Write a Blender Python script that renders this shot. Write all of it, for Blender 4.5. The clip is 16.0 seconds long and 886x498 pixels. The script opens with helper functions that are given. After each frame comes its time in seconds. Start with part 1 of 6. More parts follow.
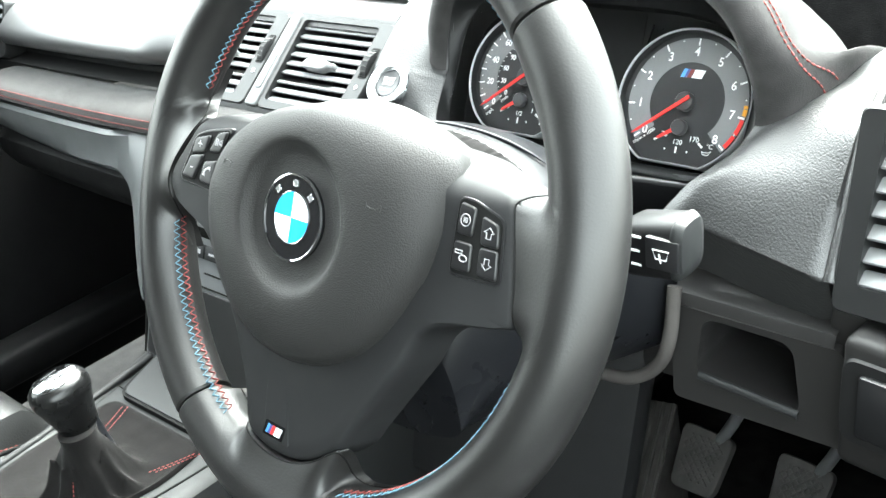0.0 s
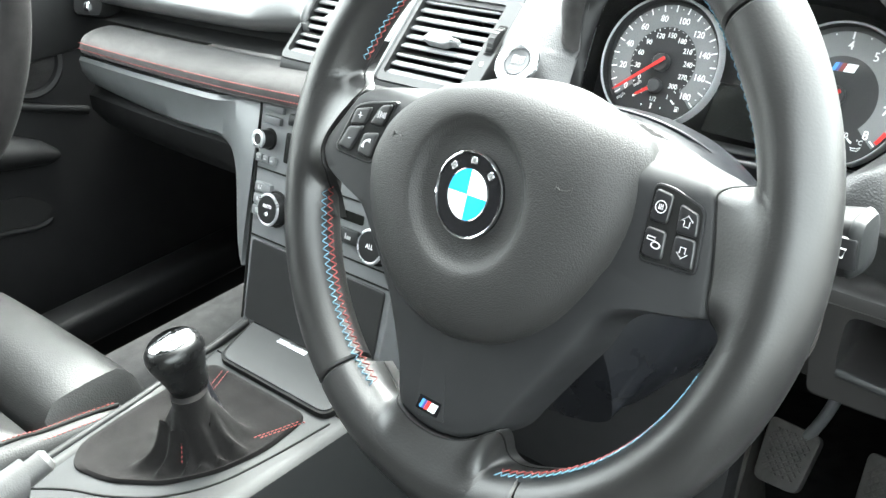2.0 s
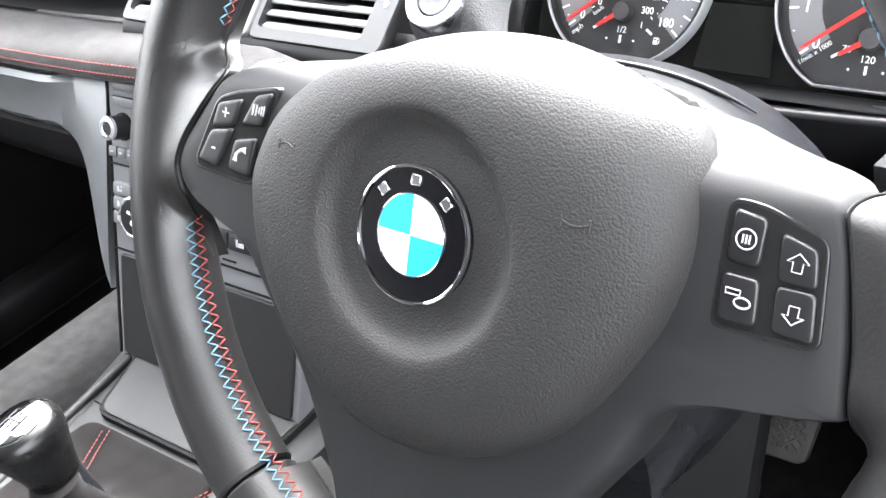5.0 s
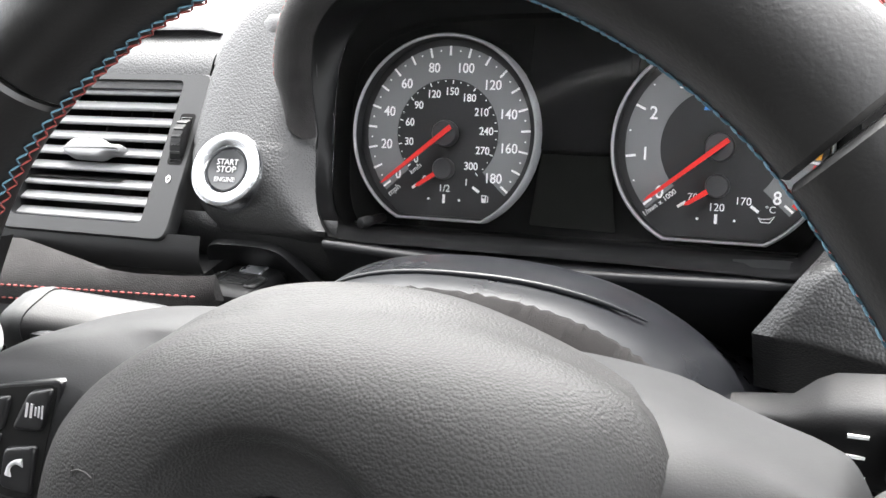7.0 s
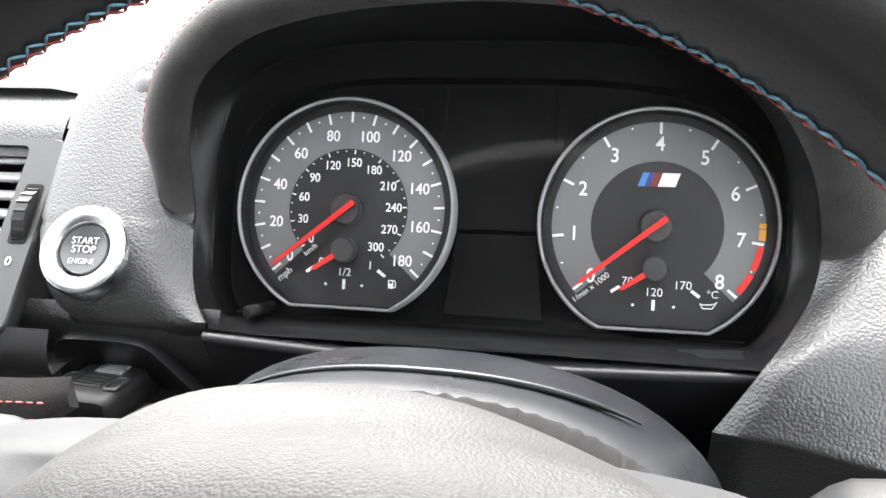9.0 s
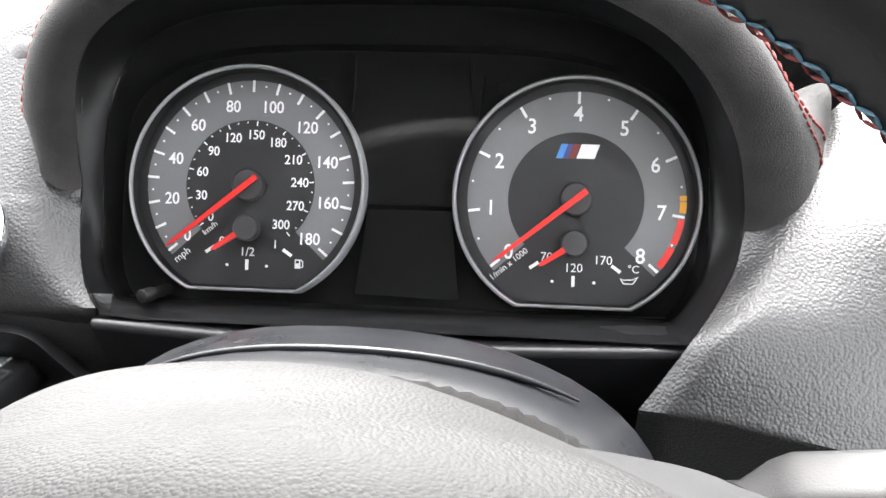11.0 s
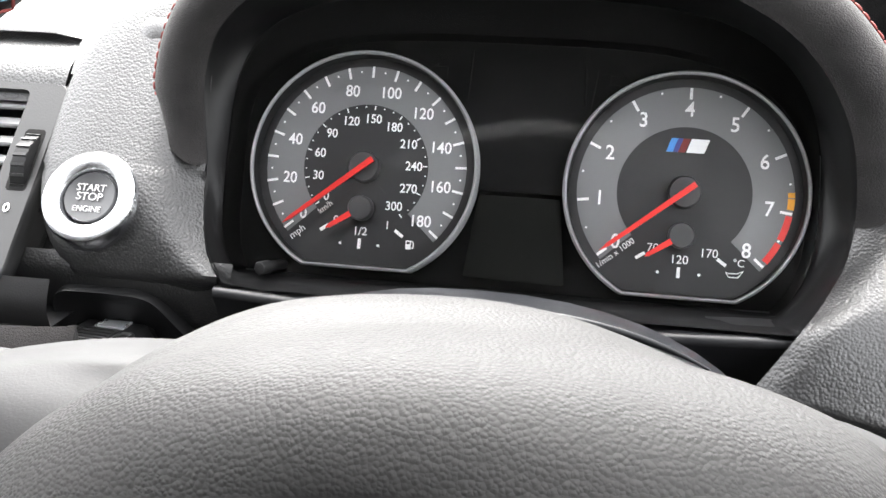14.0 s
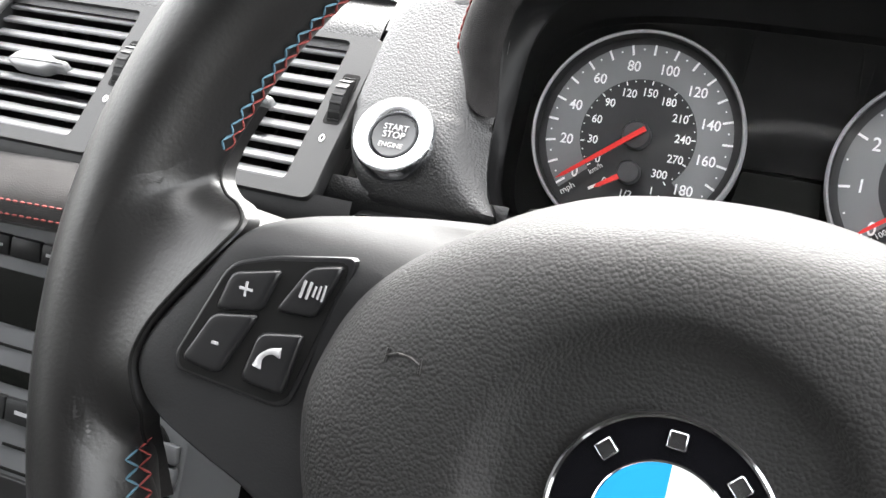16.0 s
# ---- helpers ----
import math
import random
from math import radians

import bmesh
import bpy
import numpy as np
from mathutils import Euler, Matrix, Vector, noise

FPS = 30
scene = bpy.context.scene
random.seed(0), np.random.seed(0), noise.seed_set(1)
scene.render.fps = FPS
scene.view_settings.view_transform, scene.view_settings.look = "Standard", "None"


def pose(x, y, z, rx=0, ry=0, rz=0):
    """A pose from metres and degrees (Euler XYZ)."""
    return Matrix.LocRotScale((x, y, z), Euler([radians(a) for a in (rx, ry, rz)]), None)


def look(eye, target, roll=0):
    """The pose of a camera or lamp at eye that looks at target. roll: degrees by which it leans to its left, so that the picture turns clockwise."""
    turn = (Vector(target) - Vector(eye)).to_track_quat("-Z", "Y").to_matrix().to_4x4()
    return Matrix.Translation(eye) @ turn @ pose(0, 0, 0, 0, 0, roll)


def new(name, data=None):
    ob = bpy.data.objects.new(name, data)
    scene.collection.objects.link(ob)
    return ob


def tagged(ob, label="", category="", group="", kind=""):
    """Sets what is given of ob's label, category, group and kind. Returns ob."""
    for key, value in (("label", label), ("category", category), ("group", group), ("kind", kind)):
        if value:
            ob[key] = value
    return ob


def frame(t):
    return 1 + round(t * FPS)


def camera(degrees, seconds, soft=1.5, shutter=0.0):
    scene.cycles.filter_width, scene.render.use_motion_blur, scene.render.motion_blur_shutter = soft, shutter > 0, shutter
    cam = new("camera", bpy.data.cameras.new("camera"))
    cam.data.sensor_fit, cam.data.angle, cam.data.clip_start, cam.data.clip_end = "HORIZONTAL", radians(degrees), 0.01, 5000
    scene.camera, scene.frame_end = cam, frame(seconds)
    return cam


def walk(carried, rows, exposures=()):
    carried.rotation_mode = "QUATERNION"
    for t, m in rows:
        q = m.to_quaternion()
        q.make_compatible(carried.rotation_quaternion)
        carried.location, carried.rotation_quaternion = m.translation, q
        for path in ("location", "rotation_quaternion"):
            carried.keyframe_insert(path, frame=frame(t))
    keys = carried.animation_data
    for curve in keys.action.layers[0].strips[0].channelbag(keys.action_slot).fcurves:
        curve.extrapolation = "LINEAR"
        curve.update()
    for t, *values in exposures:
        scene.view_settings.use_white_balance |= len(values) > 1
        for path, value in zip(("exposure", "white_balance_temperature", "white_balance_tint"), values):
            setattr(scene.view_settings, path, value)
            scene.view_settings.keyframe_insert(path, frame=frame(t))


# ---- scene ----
cam = camera(47.0, 16.0, soft=1.5)
PATH = [
    (0, (0.3670, -0.2822, 0.8553), (-0.0008, 0.1054, 0.5824), -7.56),
    (0.5, (0.3399, -0.3085, 0.8585), (-0.0345, 0.0710, 0.5832), -6.76),
    (1, (0.3221, -0.3262, 0.8616), (-0.0580, 0.0454, 0.5833), -6.16),
    (1.5, (0.3129, -0.3311, 0.8640), (-0.0616, 0.0439, 0.5826), -5.39),
    (2, (0.3100, -0.3288, 0.8632), (-0.0647, 0.0443, 0.5798), -5.37),
    (2.5, (0.3101, -0.3246, 0.8607), (-0.0692, 0.0432, 0.5763), -5.60),
    (3, (0.3137, -0.3116, 0.8510), (-0.0784, 0.0414, 0.5653), -6.53),
    (3.2, (0.3190, -0.3039, 0.8518), (-0.0923, 0.0273, 0.5670), -7.52),
    (5.3, (0.1500, -0.1866, 0.8121), (-0.1509, 0.2137, 0.4816), -11.37),
    (5.5, (0.1372, -0.1828, 0.8195), (-0.1494, 0.2277, 0.4887), -12.57),
    (6, (0.1281, -0.1599, 0.8248), (-0.1289, 0.2730, 0.4984), -11.64),
    (6.5, (0.1180, -0.1390, 0.8320), (-0.1209, 0.3099, 0.5136), -10.78),
    (7, (0.1127, -0.1235, 0.8296), (-0.1049, 0.3410, 0.5183), -9.04),
    (7.5, (0.0941, -0.1139, 0.8235), (-0.0803, 0.3754, 0.5233), -7.63),
    (8, (0.0777, -0.1011, 0.8137), (-0.0760, 0.4037, 0.5281), -6.09),
    (8.5, (0.0650, -0.0928, 0.8065), (-0.0740, 0.4222, 0.5318), -4.64),
    (9, (0.0582, -0.0879, 0.8009), (-0.0610, 0.4332, 0.5285), -3.21),
    (9.5, (0.0535, -0.0818, 0.8025), (-0.0537, 0.4428, 0.5318), -2.87),
    (10, (0.0496, -0.0795, 0.7917), (-0.0380, 0.4518, 0.5271), -2.35),
    (10.2, (0.0476, -0.0780, 0.7878), (-0.0286, 0.4536, 0.5202), -1.89),
    (12.3, (0.0470, -0.0706, 0.7846), (-0.0033, 0.4554, 0.5003), -0.40),
    (12.5, (0.0469, -0.0724, 0.7834), (-0.0057, 0.4557, 0.5035), -0.27),
    (13, (0.0459, -0.0727, 0.7864), (-0.0125, 0.4543, 0.5056), -0.39),
    (13.5, (0.0428, -0.0734, 0.7843), (-0.0186, 0.4521, 0.5013), -0.15),
    (14, (0.0270, -0.0923, 0.7792), (-0.0604, 0.4370, 0.5105), 0.26),
    (14.5, (0.0183, -0.1070, 0.7796), (-0.1024, 0.4152, 0.5099), 0.30),
    (15, (0.0088, -0.1202, 0.7842), (-0.1476, 0.3923, 0.5141), 0.46),
    (15.5, (0.0075, -0.1273, 0.7855), (-0.1640, 0.3812, 0.5172), 0.85),
    (16, (0.0166, -0.1468, 0.7754), (-0.1868, 0.3516, 0.5104), 1.84),
]
EXPOSURES = [(0.0, 4.65, 6400, -2), (2.0, 4.8, 6400, -1), (2.6, 4.9, 6400, 6), (3.2, 4.95, 6420, 9), (5.5, 4.93, 6500, 10), (6.5, 4.08, 6620, 9), (7.0, 3.70, 6650, 9), (9.0, 4.12, 6650, 9), (12.5, 4.07, 6650, 10), (13.5, 4.10, 6660, 10), (14.5, 3.58, 6700, 9), (15.0, 3.45, 6700, 9), (16.0, 3.85, 6700, 9)]
walk(cam, [(t, look(e, g, r)) for t, e, g, r in PATH], EXPOSURES)

# daylight: bright overcast sky, veiled sun through the windscreen
world = bpy.data.worlds.new("overcast_sky")
scene.world = world
world.use_nodes = True
wn = world.node_tree.nodes
wn.clear()
sky = wn.new("ShaderNodeTexSky")
sky.sky_type, sky.sun_disc = "NISHITA", False
sky.sun_elevation, sky.sun_rotation = radians(55), radians(-10)
sky.air_density, sky.dust_density = 1.0, 4.0
hsv = wn.new("ShaderNodeHueSaturation")
hsv.inputs["Saturation"].default_value = 0.15
bg = wn.new("ShaderNodeBackground")
bg.inputs["Strength"].default_value = 0.15
wo = wn.new("ShaderNodeOutputWorld")
world.node_tree.links.new(sky.outputs[0], hsv.inputs["Color"])
world.node_tree.links.new(hsv.outputs[0], bg.inputs[0])
world.node_tree.links.new(bg.outputs[0], wo.inputs[0])
sun = new("sun", bpy.data.lights.new("sun", "SUN"))
sun.data.energy, sun.data.angle, sun.data.color = 0.45, radians(60), (0.95, 0.975, 1.0)
sun.matrix_world = look((-0.6, 2.6, 3.0), (-0.1, 0.2, 0.6))


# ---------- materials ----------
def material(name, colour, rough=0.5, metal=0.0, bump=None, grain=0.0, spec=0.5, coat=0.0, wear=None, sheen=0.0):
    """bump: (kind, cell in metres, height in metres); grain: colour variation; wear: (scale, amount) for roughness."""
    m = bpy.data.materials.new(name)
    m.use_nodes = True
    nt = m.node_tree
    n, l = nt.nodes, nt.links
    b = n["Principled BSDF"]
    b.inputs["Base Color"].default_value = (*colour, 1)
    b.inputs["Roughness"].default_value = rough
    b.inputs["Metallic"].default_value = metal
    b.inputs["Specular IOR Level"].default_value = spec
    b.inputs["Coat Weight"].default_value = coat
    b.inputs["Sheen Weight"].default_value = sheen
    tc = n.new("ShaderNodeTexCoord")
    if grain:
        nz = n.new("ShaderNodeTexNoise")
        nz.inputs["Scale"].default_value, nz.inputs["Detail"].default_value = 45, 6
        l.new(tc.outputs["Object"], nz.inputs["Vector"])
        rp = n.new("ShaderNodeMapRange")
        rp.inputs[1].default_value, rp.inputs[2].default_value = 0.3, 0.7
        rp.inputs[3].default_value, rp.inputs[4].default_value = 1 - grain, 1 + grain
        l.new(nz.outputs["Fac"], rp.inputs[0])
        mx = n.new("ShaderNodeVectorMath")
        mx.operation = "SCALE"
        mx.inputs[0].default_value = colour
        l.new(rp.outputs[0], mx.inputs["Scale"])
        l.new(mx.outputs[0], b.inputs["Base Color"])
    if wear:
        nz2 = n.new("ShaderNodeTexNoise")
        nz2.inputs["Scale"].default_value, nz2.inputs["Detail"].default_value = wear[0], 5
        l.new(tc.outputs["Object"], nz2.inputs["Vector"])
        r2 = n.new("ShaderNodeMapRange")
        r2.inputs[1].default_value, r2.inputs[2].default_value = 0.3, 0.7
        r2.inputs[3].default_value, r2.inputs[4].default_value = rough - wear[1], rough + wear[1]
        l.new(nz2.outputs["Fac"], r2.inputs[0])
        l.new(r2.outputs[0], b.inputs["Roughness"])
    if bump:
        kind, cell, height = bump
        if kind == "leather":
            wobble = n.new("ShaderNodeTexNoise")
            wobble.inputs["Scale"].default_value = 0.6 / cell
            l.new(tc.outputs["Object"], wobble.inputs["Vector"])
            add = n.new("ShaderNodeVectorMath")
            add.operation = "MULTIPLY_ADD"
            add.inputs[1].default_value = (cell * 0.45,) * 3
            l.new(wobble.outputs["Color"], add.inputs[0])
            l.new(tc.outputs["Object"], add.inputs[2])
            t = n.new("ShaderNodeTexVoronoi")
            t.feature = "F1"
            t.inputs["Scale"].default_value = 1 / cell
            l.new(add.outputs[0], t.inputs["Vector"])
            out = t.outputs["Distance"]
        else:
            t = n.new("ShaderNodeTexNoise")
            t.inputs["Scale"].default_value, t.inputs["Detail"].default_value = 1 / cell, 4
            l.new(tc.outputs["Object"], t.inputs["Vector"])
            out = t.outputs["Fac"]
        bp = n.new("ShaderNodeBump")
        bp.inputs["Strength"].default_value, bp.inputs["Distance"].default_value = 1.0, height
        bp.invert = kind == "leather"
        l.new(out, bp.inputs["Height"])
        l.new(bp.outputs[0], b.inputs["Normal"])
    return m


LEATHER = material("rim_leather", (0.0086, 0.0083, 0.0084), 0.40, spec=0.58, bump=("noise", 0.0012, 0.00010), grain=0.12, wear=(30, 0.06))
PAD = material("airbag_vinyl", (0.0205, 0.0201, 0.0201), 0.54, spec=0.22, bump=("leather", 0.00082, 0.00017), grain=0.06, wear=(18, 0.05))
COLUMN = material("column_plastic", (0.0080, 0.0084, 0.0100), 0.30, spec=0.22, bump=("noise", 0.0006, 0.00004), grain=0.06, wear=(40, 0.05))
SATIN = material("satin_black", (0.010, 0.010, 0.011), 0.34, wear=(50, 0.06))
SPOKE = material("spoke_soft_plastic", (0.0160, 0.0162, 0.0171), 0.56, spec=0.18, bump=("noise", 0.0006, 0.00005), grain=0.06, wear=(40, 0.05))
PLASTIC = material("black_plastic", (0.0080, 0.0080, 0.0085), 0.48, spec=0.28, bump=("noise", 0.0007, 0.00008), grain=0.08, wear=(35, 0.06))
GLOSS = material("gloss_black", (0.004, 0.004, 0.005), 0.12, spec=0.30, wear=(60, 0.03))
SHROUD = material("satin_shroud_black", (0.0040, 0.0040, 0.0043), 0.42, spec=0.22, bump=("noise", 0.0007, 0.00003), grain=0.06, wear=(35, 0.05))
LOWERDASH = material("lower_dash_plastic", (0.0135, 0.0128, 0.0128), 0.50, spec=0.35, bump=("noise", 0.0007, 0.00008), grain=0.08, wear=(35, 0.06))
FABRIC = material("grey_column_fabric", (0.050, 0.046, 0.044), 0.85, spec=0.15, bump=("noise", 0.0008, 0.00020), grain=0.15)
CLUSTERBLACK = material("matt_instrument_black", (0.0050, 0.0050, 0.0052), 0.65, spec=0.10, bump=("noise", 0.0007, 0.00006), grain=0.08, wear=(35, 0.05))
VENTFRAME = material("vent_frame_plastic", (0.0130, 0.0132, 0.0136), 0.38, spec=0.55, bump=("noise", 0.0007, 0.00006), grain=0.06, wear=(35, 0.06))
GRIP = material("grey_grip_leather", (0.055, 0.055, 0.055), 0.5, spec=0.35, bump=("leather", 0.0012, 0.00012), grain=0.08, wear=(30, 0.06))
DOORBLACK = material("door_card_black", (0.0055, 0.0055, 0.0058), 0.60, spec=0.18, bump=("noise", 0.0009, 0.00010), grain=0.10, wear=(25, 0.06))
GAITER = material("dark_gaiter_suede", (0.0105, 0.0098, 0.0098), 1.0, bump=("noise", 0.0007, 0.00030), grain=0.25, spec=0.03, sheen=0.05)
KNOB = material("polished_knob_leather", (0.0050, 0.0050, 0.0052), 0.28, spec=0.40, bump=("noise", 0.0010, 0.00003), wear=(40, 0.05))
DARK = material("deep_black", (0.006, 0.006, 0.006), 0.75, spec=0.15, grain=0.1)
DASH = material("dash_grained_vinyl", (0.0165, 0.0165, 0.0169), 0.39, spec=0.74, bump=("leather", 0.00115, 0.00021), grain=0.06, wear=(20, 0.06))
# same black vinyl as DASH, made paler to stand in for windscreen glare
DASHTOP = material("brightened_dash_top_vinyl", (0.046, 0.046, 0.047), 0.36, spec=1.0, bump=("leather", 0.00105, 0.00012), grain=0.06, wear=(20, 0.06))
SUEDE = material("charcoal_suede", (0.0240, 0.0228, 0.0228), 1.0, bump=("noise", 0.0007, 0.00040), grain=0.32, spec=0.04, sheen=0.13)
FASCIA = material("satin_grey_trim", (0.105, 0.109, 0.112), 0.40, metal=0.1, bump=("noise", 0.0005, 0.00003), grain=0.05, wear=(25, 0.05))
CAPGREY = material("dark_grey_button_cap", (0.036, 0.037, 0.039), 0.22, spec=0.6, wear=(60, 0.04))
CONSOLE = material("grey_console_plastic", (0.0150, 0.0157, 0.0162), 0.50, spec=0.28, bump=("noise", 0.0007, 0.00008), grain=0.06, wear=(25, 0.06))
SLAT = material("vent_slat_plastic", (0.15, 0.152, 0.155), 0.32, spec=0.6, bump=("noise", 0.0007, 0.00004), wear=(40, 0.06))
STACKGREY = material("grey_stack_plastic", (0.11, 0.113, 0.117), 0.46, bump=("noise", 0.0006, 0.00005), grain=0.05, wear=(25, 0.05))
CHROME = material("satin_chrome", (0.62, 0.63, 0.65), 0.22, metal=1.0, wear=(80, 0.06))
RINGMET = material("satin_gauge_ring", (0.52, 0.53, 0.54), 0.38, metal=0.35, wear=(80, 0.06))
HUB = material("pointer_cap_grey", (0.045, 0.045, 0.047), 0.35)
POLISH = material("polished_chrome", (0.80, 0.81, 0.83), 0.08, metal=1.0)
SILVER = material("silver_plastic", (0.45, 0.46, 0.48), 0.30, metal=0.7, wear=(60, 0.08))
DIALGREY = material("dial_grey", (0.160, 0.162, 0.166), 0.55, grain=0.03)
DIALBLACK = material("dial_black", (0.013, 0.013, 0.014), 0.55, grain=0.05)
LCD = material("dead_display", (0.0050, 0.0054, 0.0048), 0.24, spec=0.30)
WHITE = material("print_white", (0.85, 0.85, 0.85), 0.5)
FAINTPRINT = material("worn_print", (0.40, 0.40, 0.405), 0.5)
GREYPRINT = material("print_grey", (0.36, 0.36, 0.37), 0.5)
RED = material("needle_red", (0.72, 0.03, 0.025), 0.40)
AMBER = material("amber_print", (0.75, 0.33, 0.02), 0.5)
ROUNDBLUE = material("roundel_blue", (0.02, 0.33, 0.72), 0.15, coat=0.5)
ROUNDWHITE = material("roundel_white", (0.82, 0.82, 0.83), 0.15, coat=0.5)
STRIPEBLUE = material("stripe_light_blue", (0.08, 0.28, 0.66), 0.3)
STRIPEDARK = material("stripe_violet", (0.05, 0.06, 0.22), 0.3)
THREADRED = material("thread_red", (0.19, 0.032, 0.028), 0.75)
THREADBLUE = material("thread_blue", (0.085, 0.175, 0.235), 0.75)
SEAT = material("seat_leather", (0.018, 0.018, 0.018), 0.48, spec=0.28, bump=("leather", 0.0016, 0.00022), grain=0.08, wear=(14, 0.06))
CARPET = material("black_carpet", (0.014, 0.0135, 0.0135), 0.95, bump=("noise", 0.0015, 0.0010), grain=0.35, spec=0.1)
RUBBER = material("pedal_rubber", (0.068, 0.065, 0.062), 0.60, bump=("noise", 0.001, 0.0002), grain=0.3)
HEAD = material("anthracite_headlining", (0.060, 0.059, 0.058), 0.95, bump=("noise", 0.002, 0.0004), grain=0.05)
PAINT = material("body_paint", (0.30, 0.30, 0.31), 0.25, coat=0.8)
ASPHALT = material("grey_concrete", (0.14, 0.137, 0.132), 0.9, bump=("noise", 0.01, 0.004), grain=0.3)
GLASS = bpy.data.materials.new("clear_glass")
GLASS.use_nodes = True
gn = GLASS.node_tree
gn.nodes.clear()
g_tr, g_gl, g_mx, g_fr, g_out = (gn.nodes.new("ShaderNode" + k) for k in ("BsdfTransparent", "BsdfGlossy", "MixShader", "Fresnel", "OutputMaterial"))
g_gl.inputs["Roughness"].default_value = 0.02
g_fr.inputs["IOR"].default_value = 1.24
gn.links.new(g_fr.outputs[0], g_mx.inputs[0])
gn.links.new(g_tr.outputs[0], g_mx.inputs[1])
gn.links.new(g_gl.outputs[0], g_mx.inputs[2])
gn.links.new(g_mx.outputs[0], g_out.inputs[0])


# ---------- mesh helpers ----------
def thing(name, m, label, category, group="", kind=""):
    ob = new(name)
    ob.matrix_world = m
    ob.empty_display_size = 0.02
    return tagged(ob, label, category, group, kind)


def finish(name, bm, mat, parent=None, label="", smooth=True, m=None):
    bmesh.ops.recalc_face_normals(bm, faces=bm.faces)
    me = bpy.data.meshes.new(name)
    bm.to_mesh(me)
    bm.free()
    if smooth:
        for p in me.polygons:
            p.use_smooth = True
        me.set_sharp_from_angle(angle=radians(38))
    me.materials.append(mat)
    ob = new(name, me)
    if parent is not None:
        ob.parent = parent
    if m is not None:
        ob.matrix_basis = m
    return tagged(ob, label)


def part(name, bm, mat, parent, label="", smooth=True, m=None):
    return finish(name, bm, mat, parent, label, smooth, m)


def loft(rings, closed=True, caps=True, along=False):
    """A skin over rings of equal length; closed: each ring is a loop; along: the last ring joins the first."""
    bm = bmesh.new()
    vs = [[bm.verts.new(tuple(p)) for p in r] for r in rings]
    n = len(vs[0])
    for i in range(len(vs) if along else len(vs) - 1):
        a, b = vs[i], vs[(i + 1) % len(vs)]
        for j in range(n if closed else n - 1):
            k = (j + 1) % n
            try:
                bm.faces.new((a[j], a[k], b[k], b[j]))
            except ValueError:
                pass
    if caps and closed and not along:
        bm.faces.new(vs[0][::-1])
        bm.faces.new(vs[-1])
    return bm


def spline(pts, n, closed=False):
    """Catmull-Rom through pts, n samples a span."""
    P = [Vector(p) for p in pts]
    k = len(P)
    out = []
    for i in range(k if closed else k - 1):
        if closed:
            a, b, c, d = P[i - 1], P[i], P[(i + 1) % k], P[(i + 2) % k]
        else:
            b, c = P[i], P[i + 1]
            a = P[i - 1] if i else b * 2 - c
            d = P[i + 2] if i + 2 < k else c * 2 - b
        for j in range(n):
            t = j / n
            out.append(0.5 * (2 * b + (c - a) * t + (2 * a - 5 * b + 4 * c - d) * t * t + (3 * b - a - 3 * c + d) * t ** 3))
    if not closed:
        out.append(P[-1].copy())
    return out


def box(sx, sy, sz, bevel=0.0, seg=2, centre=(0, 0, 0)):
    bm = bmesh.new()
    bmesh.ops.create_cube(bm, size=1.0)
    for v in bm.verts:
        v.co = Vector((v.co.x * sx, v.co.y * sy, v.co.z * sz)) + Vector(centre)
    if bevel:
        bmesh.ops.bevel(bm, geom=list(bm.edges), offset=bevel, segments=seg, affect="EDGES", profile=0.5)
    return bm


def plate(outline, z0, z1, bevel=0.0, seg=2):
    """A flat slab with the given (x, y) outline between z0 and z1 (z1 the visible face, its rim bevelled)."""
    rings = [[(x, y, z0) for x, y in outline]]
    if bevel:
        c = Vector((sum(p[0] for p in outline) / len(outline), sum(p[1] for p in outline) / len(outline)))
        n = len(outline)
        nrm = []
        for i in range(n):
            a, b = Vector(outline[i - 1]), Vector(outline[(i + 1) % n])
            d = b - a
            q = Vector((d.y, -d.x))
            q = q.normalized() if q.length else Vector((0, 0))
            nrm.append(q)
        area = sum(outline[i - 1][0] * outline[i][1] - outline[i][0] * outline[i - 1][1] for i in range(n))
        sg = -1 if area > 0 else 1
        for s in range(seg + 1):
            a = s / seg * math.pi / 2
            off, z = bevel * (1 - math.cos(a)), z1 - bevel * (1 - math.sin(a))
            rings.append([(x + sg * q.x * off, y + sg * q.y * off, z) for (x, y), q in zip(outline, nrm)])
        off = bevel * 1.25
        rings.append([(x + sg * q.x * off, y + sg * q.y * off, z1) for (x, y), q in zip(outline, nrm)])
    else:
        rings.append([(x, y, z1) for x, y in outline])
    return loft(rings)


def rounded(pts, r, seg=4):
    """A polygon with rounded corners."""
    out, n = [], len(pts)
    for i in range(n):
        p, a, b = Vector(pts[i]), Vector(pts[i - 1]), Vector(pts[(i + 1) % n])
        da, db = a - p, b - p
        rr = min(r, da.length * 0.45, db.length * 0.45)
        s, e = p + da.normalized() * rr, p + db.normalized() * rr
        for k in range(seg + 1):
            t = k / seg
            out.append(tuple((1 - t) ** 2 * s + 2 * t * (1 - t) * p + t * t * e))
    return out


def circle(r, n=64, cx=0.0, cy=0.0):
    return [(cx + r * math.cos(2 * math.pi * i / n), cy + r * math.sin(2 * math.pi * i / n)) for i in range(n)]


def turned(profile, n=64):
    """A lathe about z: profile of (radius, z)."""
    return loft([[(r * math.cos(2 * math.pi * i / n), r * math.sin(2 * math.pi * i / n), z) for i in range(n)] for r, z in profile])


